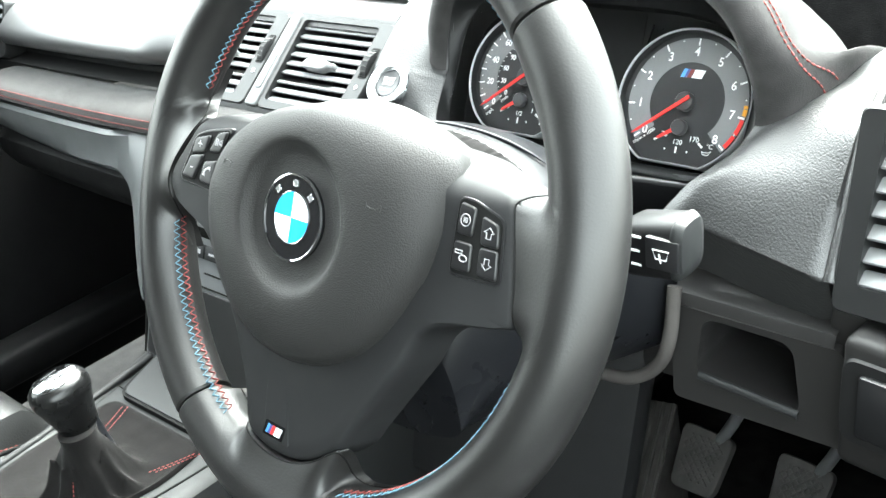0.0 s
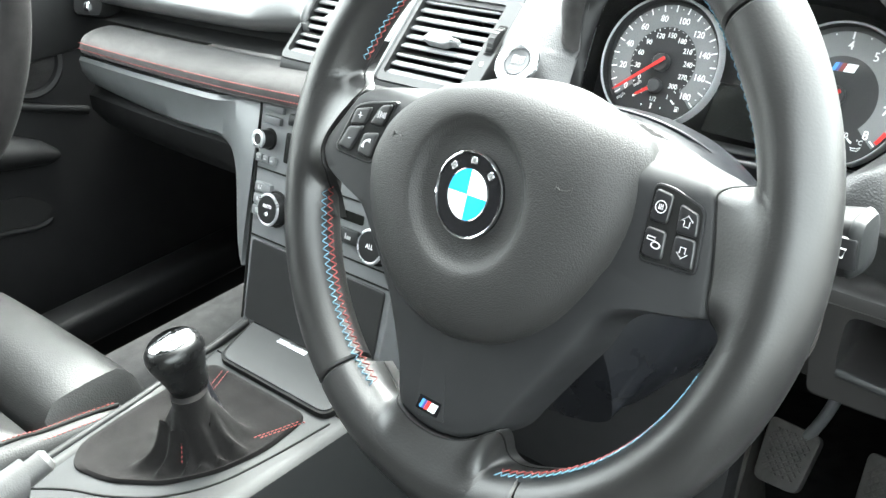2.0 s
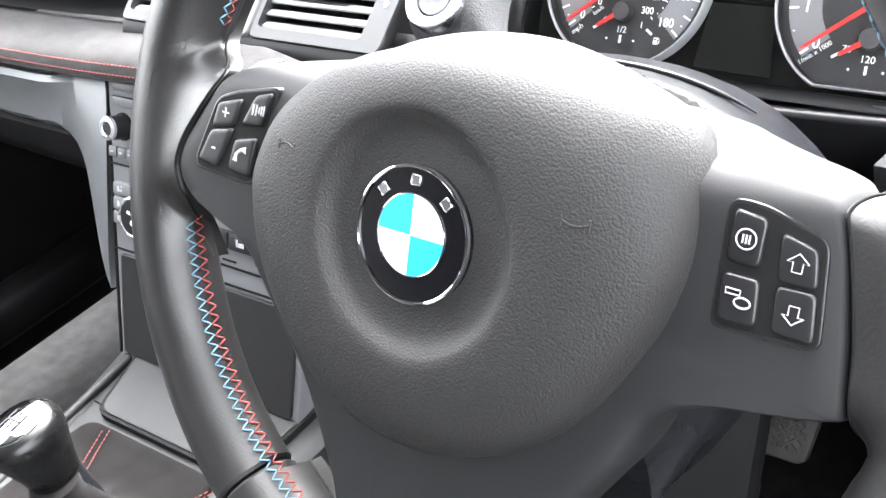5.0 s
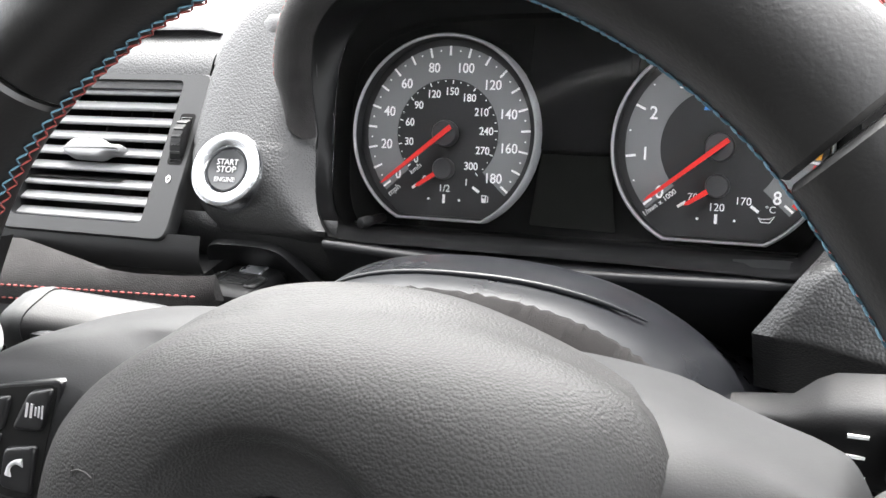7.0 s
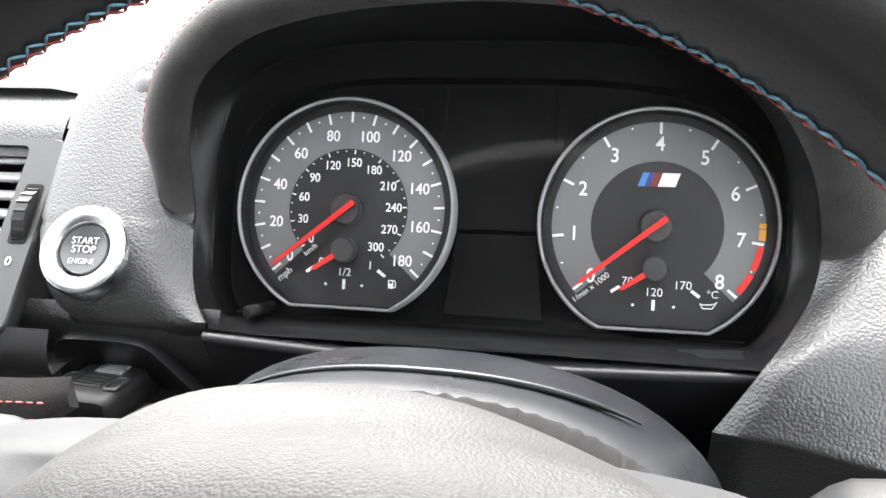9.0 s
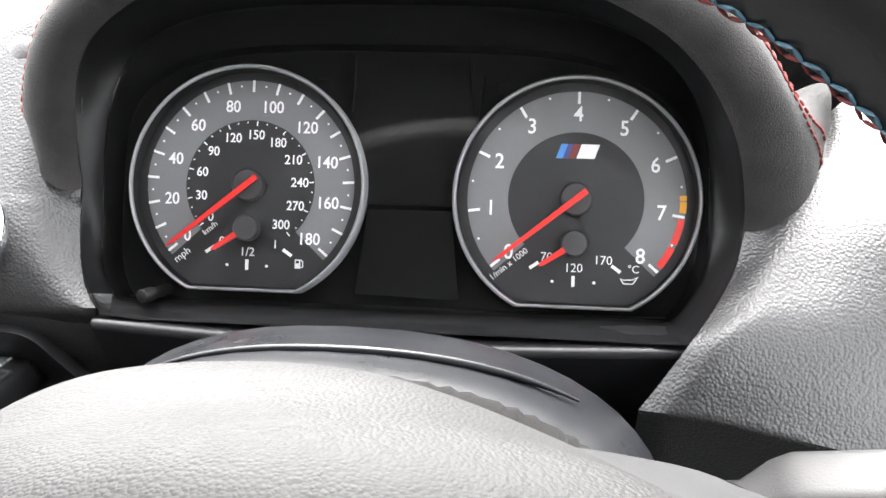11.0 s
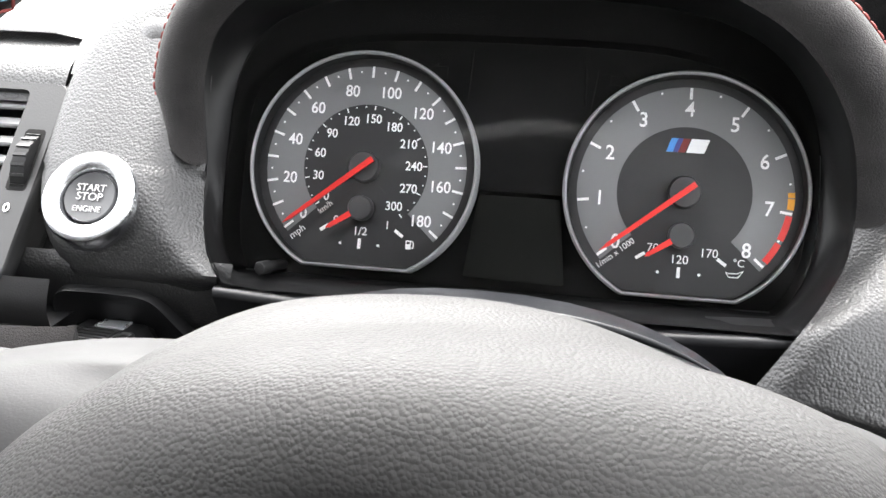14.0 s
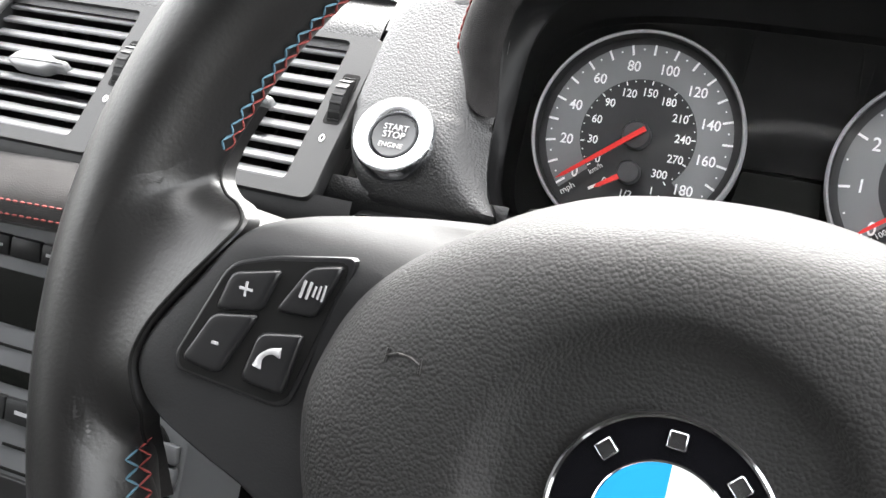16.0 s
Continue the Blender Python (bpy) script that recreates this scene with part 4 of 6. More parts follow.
# small air vent at the passenger's end of the dashboard
ev = thing("end_air_vent", Matrix.Translation((-0.876, 0.284, 0.592)) @ pose(0, 0, 0, 70, 0, 12), "small black air vent at the dashboard's end", "air vent")
eo, ei = rounded([(-0.026, -0.036), (0.026, -0.036), (0.026, 0.036), (-0.026, 0.036)], 0.010, 5), rounded([(-0.021, -0.016), (0.021, -0.016), (0.021, 0.031), (-0.021, 0.031)], 0.006, 5)
part("vent_frame", loft([[(x, y, -0.05) for x, y in eo], [(x, y, -0.002) for x, y in eo], [(x * 0.95, y * 0.96, 0.001) for x, y in eo], [(x, y, 0.001) for x, y in ei], [(x, y, -0.03) for x, y in ei]], caps=False), VENTFRAME, ev)
part("vent_back", plate(ei, -0.034, -0.028), DARK, ev)
for k in range(4):
    part("slat", box(0.042, 0.006, 0.0022, 0.0008, 1), SLAT, ev, m=pose(0, -0.009 + 0.0115 * k, -0.003, -30, 0, 0))
part("thumb_wheel", turned([(0.006, -0.004), (0.007, -0.003), (0.007, 0.003), (0.006, 0.004)], 24), CHROME, ev, "bright thumb wheel", m=pose(0.0, -0.025, -0.002) @ pose(0, 0, 0, 0, 90, 0))

# ---------- centre vents ----------
VENT = Matrix.Translation((-0.343, 0.2605, 0.6165)) @ Matrix(((1, 0, 0, 0), (0, 0.77, -0.64, 0), (0, 0.64, 0.77, 0), (0, 0, 0, 1)))


def build_vent(cx, flip, name="centre_air_vent"):
    v = thing(name, VENT @ Matrix.Translation((cx, 0, 0)), "black dashboard air vent with horizontal slats", "air vent", "centre air vents")
    W, Y0, Y1 = 0.085, -0.0385, 0.0415
    s = -1 if flip else 1
    outer = [(-W / 2 - 0.005, Y0 - 0.008), (W / 2 + 0.017, Y0 - 0.008), (W / 2 + 0.021, Y1 + 0.004), (-W / 2 - 0.005, Y1 + 0.004)]
    inner = [(-W / 2, Y0), (W / 2, Y0), (W / 2 + 0.004, Y1), (-W / 2, Y1)]
    o, i = rounded([(x * s, y) for x, y in outer], 0.006), rounded([(x * s, y) for x, y in inner], 0.004)
    rings = [[(x, y, z) for x, y in o] for z in (-0.006, 0.0012)] + [[(x * 0.985, y * 0.985, 0.0026) for x, y in o]] + [[(x, y, z) for x, y in i] for z in (0.0026, 0.0005, -0.045)]
    part("vent_frame", loft(rings, caps=False), VENTFRAME, v, "dark grey vent frame")
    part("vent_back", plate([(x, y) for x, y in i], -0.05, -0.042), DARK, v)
    for k in range(9):
        y = Y0 + 0.0050 + (Y1 - Y0 - 0.0085) * k / 8
        prof = ((-0.0036, 0.0010), (-0.0032, 0.0020), (-0.0024, 0.0023), (0.0022, -0.0008), (0.0030, -0.0022), (0.0028, -0.0034), (-0.0030, -0.0004))
        part("slat", loft([[(x, yy, zz) for yy, zz in prof] for x in (s * -W / 2, s * (W / 2 + 0.003 * k / 8))]), SLAT, v, m=pose(0, y, -0.0035))
    for k in range(5):
        part("guide_vane", box(0.0016, Y1 - Y0 - 0.004, 0.018, 0.0004, 1), DARK, v, m=pose(-W / 2 + W * (k + 1) / 6, (Y0 + Y1) / 2, -0.028))
    lobe = [(-0.020, -0.002), (-0.014, -0.0055), (0.006, -0.0060), (0.012, -0.0025), (0.020, -0.0030), (0.020, 0.0020), (0.011, 0.0025), (0.005, 0.0055), (-0.014, 0.0050)]
    part("slider_tab", plate(rounded([(x * s, y) for x, y in lobe], 0.003), -0.004, 0.0030, 0.002, 3), SLAT, v, "grey slat slider", m=pose(-0.002 * s, 0.002, 0.0))
    part("wheel_slot", plate(rounded([(s * (W / 2 + 0.0065), -0.006), (s * (W / 2 + 0.0155), -0.006), (s * (W / 2 + 0.0165), 0.0225), (s * (W / 2 + 0.0075), 0.0225)], 0.002), 0.0, 0.0028), DARK, v)
    wheel = part("thumb_wheel", turned([(0.0150, -0.0036), (0.0165, -0.003), (0.0165, 0.003), (0.0150, 0.0036)], 40), PLASTIC, v, "ribbed black thumb wheel", m=pose(s * (W / 2 + 0.0115), 0.008, -0.0090) @ pose(0, 0, 0, 0, 90, 0))
    for k in range(24):
        a = radians(k * 15)
        part("rib", box(0.0012, 0.0012, 0.0060), VENTFRAME, wheel, m=pose(0.0165 * math.cos(a), 0.0165 * math.sin(a), 0, 0, 0, k * 15), smooth=False)
    part("dot_mark", tube([(s * (W / 2 + 0.0100) + 0.0011 * math.cos(q * math.pi / 6), -0.0140 + 0.0017 * math.sin(q * math.pi / 6), 0.0029) for q in range(12)], 0.0004, 6, True), WHITE, v, "small white ring mark")
    return v


build_vent(0.083, False)
build_vent(-0.0425, False)
strip = thing("vent_centre_strip", VENT, "grey strip with a small slot between the vents", "trim")
part("strip_body", plate(rounded([(0.0205, -0.0465), (0.0355, -0.0465), (0.0355, 0.0465), (0.0235, 0.0465)], 0.004), -0.006, 0.0045, 0.002), FASCIA, strip)
part("strip_key", plate(rounded([(0.0240, -0.030), (0.0325, -0.030), (0.0325, 0.006), (0.0245, 0.006)], 0.003), 0.0045, 0.0055, 0.0008), FASCIA, strip)

# vinyl skin round the vents, the start button and up to the windscreen


def skin(xs, prof, name, mat=DASH, label=""):
    rings = [section(x, prof(x)) for x in xs]
    return part(name, loft(rings, closed=False), mat, dash, label)


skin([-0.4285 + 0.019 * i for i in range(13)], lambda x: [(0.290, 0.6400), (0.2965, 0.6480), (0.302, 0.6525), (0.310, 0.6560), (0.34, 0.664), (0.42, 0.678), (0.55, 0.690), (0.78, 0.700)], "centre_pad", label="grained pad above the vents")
skin([-0.432 + 0.0157 * i for i in range(17)], lambda x: [(0.2270, 0.5905), (0.223, 0.585), (0.2205, 0.579), (0.2215, 0.572), (0.245, 0.568), (0.27, 0.565)], "vent_sill", PLASTIC)


def side_skin(name, cols, bottom, top, flat, label, n=40, under=()):
    """Grained skin beside the dials: cols are (distance from the opening, height above its edge);
    bottom and top give its lower and upper end, under what turns in below."""
    dmax = cols[-1][0]
    rings = []
    for i in range(-len(under), n + 1):
        ring = []
        for d, lift in cols:
            k = min(1.0, d / 0.022)
            k = k * k * (3 - 2 * k)
            f = min(1.0, max(0.0, i / n))
            v = bottom + (top - bottom) * f
            u = min(LEFT_EDGE, key=lambda p: abs(p[1] - max(v, -0.054)))[0]
            w0 = edge_w(u, v)
            w = w0 + (flat(v, d) - w0) * k + lift
            u -= d
            if i < 0:
                dv, d0, d1 = under[-i - 1]
                v, w, u = v + dv, w + d0 + (d1 - d0) * d / dmax, u + 0.25 * dv * max(0.0, 1 - d / 0.03)
            ring.append(CLUSTER @ Vector((u, v, w)))
        rings.append(ring)
    return part(name, loft(rings, closed=False), DASH, dash, label)


side_skin("start_panel", ((0.0, -0.006), (0.0005, 0.0), (0.003, 0.0015), (0.007, 0.0022), (0.011, 0.0022), (0.016, 0.0014), (0.022, 0.0004), (0.030, 0), (0.045, 0), (0.060, -0.0005), (0.0655, -0.004)),
          -0.0540, 0.075, lambda v, d: 0.0235 - 0.39 * v - 10.0 * max(0.0, -0.015 - v) ** 2, "grained panel round the start button", n=60,
          under=((-0.0018, -0.0008, -0.0008), (-0.0034, -0.0028, -0.0028), (-0.0055, -0.0062, -0.0062), (-0.0160, -0.0235, -0.0235), (-0.0420, -0.0670, -0.0670)))
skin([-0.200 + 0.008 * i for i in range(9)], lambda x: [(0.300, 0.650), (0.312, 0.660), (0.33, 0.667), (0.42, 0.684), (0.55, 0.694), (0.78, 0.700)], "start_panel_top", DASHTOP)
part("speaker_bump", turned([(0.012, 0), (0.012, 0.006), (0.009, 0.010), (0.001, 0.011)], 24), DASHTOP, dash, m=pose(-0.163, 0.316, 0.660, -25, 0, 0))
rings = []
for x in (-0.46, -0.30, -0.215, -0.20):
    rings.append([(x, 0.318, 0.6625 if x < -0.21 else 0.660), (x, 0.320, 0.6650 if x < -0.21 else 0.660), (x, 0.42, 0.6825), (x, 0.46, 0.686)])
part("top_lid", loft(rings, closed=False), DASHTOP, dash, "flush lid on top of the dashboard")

# start button
SB = Matrix.Translation((-0.1700, 0.2472, 0.6175)) @ Matrix(((1, 0, 0, 0), (0, 0.72, -0.69, 0), (0, 0.69, 0.72, 0), (0, 0, 0, 1)))
b = thing("start_button", SB, "round engine start button with a silver ring", "button")
part("ring", turned([(0.0196, -0.010), (0.0196, 0.0002), (0.0188, 0.0014), (0.0165, 0.0018), (0.0122, 0.0008), (0.0112, -0.0008), (0.0106, -0.004)], 72), CHROME, b, "satin silver ring")
cap = part("cap", turned([(0.0108, -0.004), (0.0108, -0.0006), (0.0102, 0.0004), (0.006, -0.0002), (0.0005, -0.0005)], 56), CAPGREY, b, "glossy dark grey push cap")
for body, sz, yy in (("START", 0.0042, 0.0038), ("STOP", 0.0046, 0.0), ("ENGINE", 0.0034, -0.0052)):
    letters(body, sz, FAINTPRINT, cap, pose(0, yy, 0.0003), "lettering")

# key fob in its slot
skin([-0.207 + 0.0095 * i for i in range(11)], lambda x: [(0.2440, 0.5945), (0.2405, 0.5905), (0.2400, 0.5850), (0.2410, 0.5780), (0.2440, 0.5660), (0.2490, 0.5520), (0.256, 0.535)], "start_panel_foot", label="grained skirt below the start panel")
slot = thing("key_slot", Matrix.Identity(4), "black plastic scooped key slot panel", "key slot")
rim_s = spline([(-0.1895, 0.2405, 0.5467), (-0.1890, 0.2385, 0.5637), (-0.1873, 0.2368, 0.5757), (-0.1823, 0.2360, 0.5807), (-0.1685, 0.2358, 0.5815), (-0.1530, 0.2358, 0.5812), (-0.1440, 0.2363, 0.5782), (-0.1365, 0.2372, 0.5692), (-0.1278, 0.2385, 0.5572), (-0.1210, 0.2400, 0.5457)], 6)
mid_s = Vector((-0.1630, 0.2460, 0.5557))
rings = []
for k, dy in ((0.0, 0.006), (0.0, 0.0004), (0.012, -0.0005), (0.04, 0.0004), (0.25, 0.0022), (0.5, 0.0050), (0.8, 0.0075)):
    rings.append([p.lerp(Vector((mid_s.x, p.y, mid_s.z)), k) + Vector((0, dy, 0)) for p in rim_s])
part("slot_plate", loft(rings, closed=False), PLASTIC, slot)
part("slot_mouth", box(0.034, 0.010, 0.012, 0.002, 2), DARK, slot, m=pose(-0.1650, 0.2450, 0.5577))
FOB = Matrix.Translation((-0.1643, 0.2315, 0.5597)) @ pose(0, 0, 0, -11, 0, -4)
fob = thing("key_fob", FOB, "black remote key fob pushed into its slot", "key")
part("fob_body", loft([[(x * sx, y, z * sz) for x, z in rounded([(-0.0165, -0.007), (0.0165, -0.007), (0.0150, 0.0065), (-0.0150, 0.0065)], 0.004, 4)] for y, sx, sz in ((-0.021, 0.80, 0.55), (-0.0195, 0.90, 0.8), (-0.015, 1.0, 0.96), (0.0, 1.0, 1.0), (0.024, 0.96, 1.0))]), PLASTIC, fob)
part("boot_key", plate(rounded([(-0.0062, 0.0015), (0.0072, 0.0015), (0.0066, 0.0105), (-0.0052, 0.0105)], 0.001), 0.0055, 0.0073, 0.0004), SILVER, fob, "silver boot release key")
lk = part("lock_key", plate(rounded([(-0.0078, -0.0125), (0.0060, -0.0125), (0.0066, 0.0003), (-0.0068, 0.0003)], 0.001), 0.0055, 0.0071, 0.0004), VENTFRAME, fob, "ribbed lock key")
for q in range(4):
    part("rib", box(0.0125, 0.0008, 0.0006), VENTFRAME, lk, m=pose(-0.0007, -0.0110 + 0.0030 * q, 0.0073), smooth=False)
for dx in (-0.0118, 0.0105):
    part("side_loop", tube(rounded([(dx - 0.0028, -0.0135), (dx + 0.0028, -0.0135), (dx + 0.0034, -0.002), (dx - 0.0022, -0.002)], 0.002, 4) and [(x, y, 0.0066) for x, y in rounded([(dx - 0.0028, -0.0135), (dx + 0.0028, -0.0135), (dx + 0.0034, -0.002), (dx - 0.0022, -0.002)], 0.002, 4)], 0.0009, 8, True), VENTFRAME, fob, "raised side loop")

# ---------- steering column ----------
col = thing("column_shroud", Matrix.Identity(4), "smooth black plastic steering column shroud", "column shroud")
rings = []
COVER = ((0.040, 0.590, 0.060, 0.50), (0.058, 0.622, 0.070, 0.49), (0.072, 0.6400, 0.078, 0.485), (0.086, 0.6500, 0.082, 0.482), (0.098, 0.6545, 0.084, 0.480), (0.108, 0.6555, 0.085, 0.478), (0.118, 0.6545, 0.0863, 0.475), (0.126, 0.6525, 0.0873, 0.474), (0.138, 0.6487, 0.089, 0.471), (0.150, 0.6445, 0.0902, 0.468), (0.157, 0.6400, 0.091, 0.467), (0.164, 0.6335, 0.092, 0.466), (0.177, 0.6155, 0.0935, 0.464), (0.200, 0.591, 0.095, 0.462), (0.24, 0.563, 0.096, 0.455), (0.29, 0.527, 0.094, 0.45))
CROWN = 0.072


def cover_arc(y, peak, hw, zb, a):
    """A point of the column's cover: a wide arch above, deeper below, its top a little off the middle."""
    c, q = math.cos(a), math.sin(a)
    zm = peak - CROWN
    h = CROWN if q > 0 else zm - zb
    side = hw if c > 0 else hw - 0.008
    return Vector((-0.003 + side * math.copysign(abs(c) ** 0.87, c), y, zm + h * math.copysign(abs(q) ** 0.87, q)))


for row in COVER:
    rings.append([cover_arc(*row, math.pi * 2 * k / 56) for k in range(56)])
part("shroud_body", loft(rings), COLUMN, col)
part("shroud_lip", tube([cover_arc(0.127 + 0.00003 * (i - 8) ** 2, 0.6522, 0.0874, 0.474, radians(122 - 3.2 * i)) for i in range(24)], lambda t: 0.0014 * math.sin(math.pi * min(0.97, max(0.03, t))) ** 0.5, 10), COLUMN, col, "raised moulded lip")
seal = []
for y, peak, hw, lift in ((0.084, 0.6490, 0.082, -0.001), (0.088, 0.6510, 0.083, 0.0025), (0.095, 0.6535, 0.084, 0.0034), (0.103, 0.6552, 0.0848, 0.0032), (0.110, 0.6555, 0.0855, 0.0022), (0.114, 0.6550, 0.0860, 0.0004), (0.115, 0.6548, 0.0861, -0.001)):
    line = []
    for i in range(97):
        p = cover_arc(y, peak, hw, 0.480, radians(160 - 1.6 * i))
        n = (p - Vector((-0.003, p.y, 0.576))).normalized()
        line.append(p + n * (lift + (0.0006 * math.sin(i * 2.7 + 90 * y) if lift > 0 else 0.0)))
    seal.append(line)
part("brush_seal", loft(seal, closed=False), GAITER, col, "fuzzy black brush seal")
part("column_gaiter", tube(spline([(0.0985, 0.20, 0.536), (0.1000, 0.19, 0.505), (0.0915, 0.19, 0.482), (0.0726, 0.19, 0.4657), (0.0487, 0.19, 0.4609), (0.0, 0.19, 0.458)], 8), 0.0046, 12), FABRIC, col, "grey fabric edge below the column")
part("shroud_boss", turned([(0.007, 0), (0.007, 0.006), (0.005, 0.0075), (0.0005, 0.0075)], 20), DARK, col, m=pose(0.083, 0.150, 0.560, 70, 30, 0))


def build_stalk(s):
    st = thing("wiper_stalk" if s > 0 else "indicator_stalk", Matrix.Identity(4), "black plastic column stalk with white symbols", "stalk")
    tip = Vector((0.148, 0.127, 0.610)) if s > 0 else Vector((-0.170, 0.106, 0.626))
    root = Vector((0.060, 0.147, 0.586)) if s > 0 else Vector((-0.060, 0.146, 0.588))
    d = tip - root
    rings = []
    for t, hw, hh in ((0, 0.007, 0.008), (0.30, 0.008, 0.009), (0.48, 0.0085, 0.0095), (0.56, 0.012, 0.0145), (0.62, 0.0135, 0.0165), (0.93, 0.0135, 0.0170), (0.975, 0.0125, 0.0155), (1.0, 0.008, 0.010)):
        p = root + d * t
        if s < 0:
            p.z -= 0.010 * max(0.0, 1 - t / 0.46)
        ring = []
        for a in range(24):
            c, q = math.cos(a * math.pi / 12), math.sin(a * math.pi / 12)
            ring.append((p.x, p.y + hw * math.copysign(abs(c) ** 0.55, c), p.z + hh * (0.75 if s < 0 else 1.0) * math.copysign(abs(q) ** 0.55, q)))
        rings.append(ring)
    body = part("stalk_body", loft(rings), PLASTIC, st)
    cap = []
    for t, f in ((0.945, 1.02), (0.96, 1.05), (0.985, 1.0), (1.02, 0.86), (1.035, 0.55)):
        p = root + d * t
        cap.append([(p.x, p.y + 0.0133 * f * math.copysign(abs(math.cos(a * math.pi / 12)) ** 0.55, math.cos(a * math.pi / 12)), p.z + 0.0168 * f * (0.75 if s < 0 else 1.0) * math.copysign(abs(math.sin(a * math.pi / 12)) ** 0.55, math.sin(a * math.pi / 12))) for a in range(24)])
    part("end_cap", loft(cap), CONSOLE, body, "dark grey end cap")
    p = root + d * (0.90 if s > 0 else 0.86)
    kk = part("stalk_key", box(0.019, 0.004, 0.018, 0.0015, 2), SATIN, body, m=Matrix.Translation((p.x, p.y - 0.0135, p.z + 0.001)))
    part("symbol", tube([(x, -0.0024, z) for x, z in ((-0.0045, 0.003), (0.0045, 0.003), (0.003, -0.002), (-0.003, -0.002))], 0.0004, 6, True), WHITE, kk, "white wiper symbol" if s > 0 else "white symbol")
    part("symbol", tube([(0, -0.0024, -0.004), (-0.001, -0.0024, 0.001)], 0.0004, 6), WHITE, kk)
    if s > 0:
        for k in range(3):
            q = root + d * (0.70 + 0.0 * k)
            part("symbol", box(0.006, 0.0006, 0.0012), WHITE, body, m=Matrix.Translation((q.x, q.y - 0.0137, q.z + 0.010 - 0.008 * k)))
    else:
        q = root + d * 0.70
        part("symbol", tube([(q.x + x, q.y - 0.0137, q.z + 0.004 + y) for x, y in ((-0.003, -0.002), (0.003, -0.002), (0, 0.003))], 0.0004, 6, True), WHITE, body, "white triangle symbol")
    return st


build_stalk(1)
build_stalk(-1)

# ---------- driver's side dash ----------
LIP = [(119.7, -17.3, 25), (115.5, -31.5, 31), (106.3, -46.4, 41), (98.3, -57, 47), (90, -69, 47), (82.5, -79.5, 46)]
SEAM = [(119.7, -17.3, 25), (127, -16.3, 25), (134, -13.7, 24.5), (139, -8.6, 23), (144.5, 0.3, 18), (147, 4, 14)]
CREASE = [(160, 34, -18), (154, 18, -4), (150, 9.5, 8), (147, 4, 14), (143.5, -12, 27.5), (135, -32.7, 39), (124, -48, 47.5), (113, -63.5, 51), (102.5, -80, 51)]
FAR = [(181, 52, -16), (182.5, 30, 4), (184, 16, 15), (185, 8, 22), (186.5, -12, 38), (188, -34, 43.5), (189, -54, 46), (189.5, -76, 48), (190.5, -97, 50)]
lip, seam, crease, far = ([Vector((u * MM, v * MM, w * MM)) for u, v, w in q] for q in (LIP, SEAM, CREASE, FAR))
lip, seam, crease, far = spline(lip, 8), spline(seam, 4), spline(crease, 8), spline(far, 8)
rows = []
for i, (k, f) in enumerate(zip(crease, far)):
    top = 24
    t = (i - top) / (len(crease) - 1 - top)
    row = []
    for j in range(9):
        e = j / 8
        if i < top:
            p = k.copy()
        else:
            x = t * (len(lip) - 1)
            a = lip[min(int(x), len(lip) - 2)].lerp(lip[min(int(x) + 1, len(lip) - 1)], x - min(int(x), len(lip) - 2))
            flat = a.lerp(k, e) + Vector((0, 0, 0.0022 * math.sin(math.pi * e)))
            y = e * (len(seam) - 1)
            sm = seam[min(int(y), len(seam) - 2)].lerp(seam[min(int(y) + 1, len(seam) - 1)], y - min(int(y), len(seam) - 2))
            g = max(0.0, 1 - t * 5)
            p = flat.lerp(sm, g * g)
        row.append(p)
    for j in range(1, 15):
        e = j / 14
        row.append(k.lerp(f, e) + Vector((0, 0, 0.0012 * math.sin(math.pi * e) - 0.004 * max(0.0, (e - 0.93) / 0.07) ** 2)))
    if i >= top:
        for _ in range(2):
            row = [row[0]] + [row[j - 1] * 0.25 + row[j] * 0.5 + row[j + 1] * 0.25 if 5 <= j <= 10 else row[j] for j in range(1, len(row) - 1)] + [row[-1]]
    rows.append(row)
last = rows[-1]
for dv, dw in ((-0.0014, -0.0010), (-0.0030, -0.0034), (-0.0090, -0.0110), (-0.0180, -0.0230), (-0.0270, -0.0330)):
    rows.append([p + Vector((0, dv, dw)) for p in last])
part("driver_panel", loft([[CLUSTER @ p for p in r] for r in rows], closed=False), DASH, dash, "grained panel beside the dials")
part("panel_edge", tube([CLUSTER @ (p + Vector((0.0005, 0, -0.0032))) for p in far], 0.0036, 12), DASH, dash, "rounded edge of the panel beside the vent")
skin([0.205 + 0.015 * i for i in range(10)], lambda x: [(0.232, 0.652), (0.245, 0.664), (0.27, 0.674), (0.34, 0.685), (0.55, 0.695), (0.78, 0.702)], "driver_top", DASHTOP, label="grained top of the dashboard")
lower = thing("lower_dash_panel", Matrix.Identity(4), "black lower dash panel with an open pocket", "dash panel")
rings = []
for i in range(13):
    t = i / 12
    x0, x1 = 0.092 + (0.1965 - 0.092) * t, 0.0955 + (0.1965 - 0.0955) * t
    y, dz = 0.2035 - 0.001 * t, -0.0015 * t
    rings.append([(x0, 0.232 - 0.006 * t, 0.5330 + dz), (x0, 0.219 - 0.002 * t, 0.5322 + dz), (x1, y + 0.004, 0.5318 + dz), (x1, y + 0.001, 0.5306 + dz), (x1, y - 0.0005, 0.5275 + dz), (x1, y - 0.001, 0.5180 + dz), (x1, y + 0.002, 0.5165 + dz), (x1, y + 0.080, 0.5165 + dz)])
part("panel_ledge", loft(rings, closed=False), LOWERDASH, lower, "smooth black ledge over the pocket")
outer_f = rounded([(0.0945, 0.5230), (0.2030, 0.5215), (0.2075, 0.4540), (0.0950, 0.4530)], 0.006, 4)
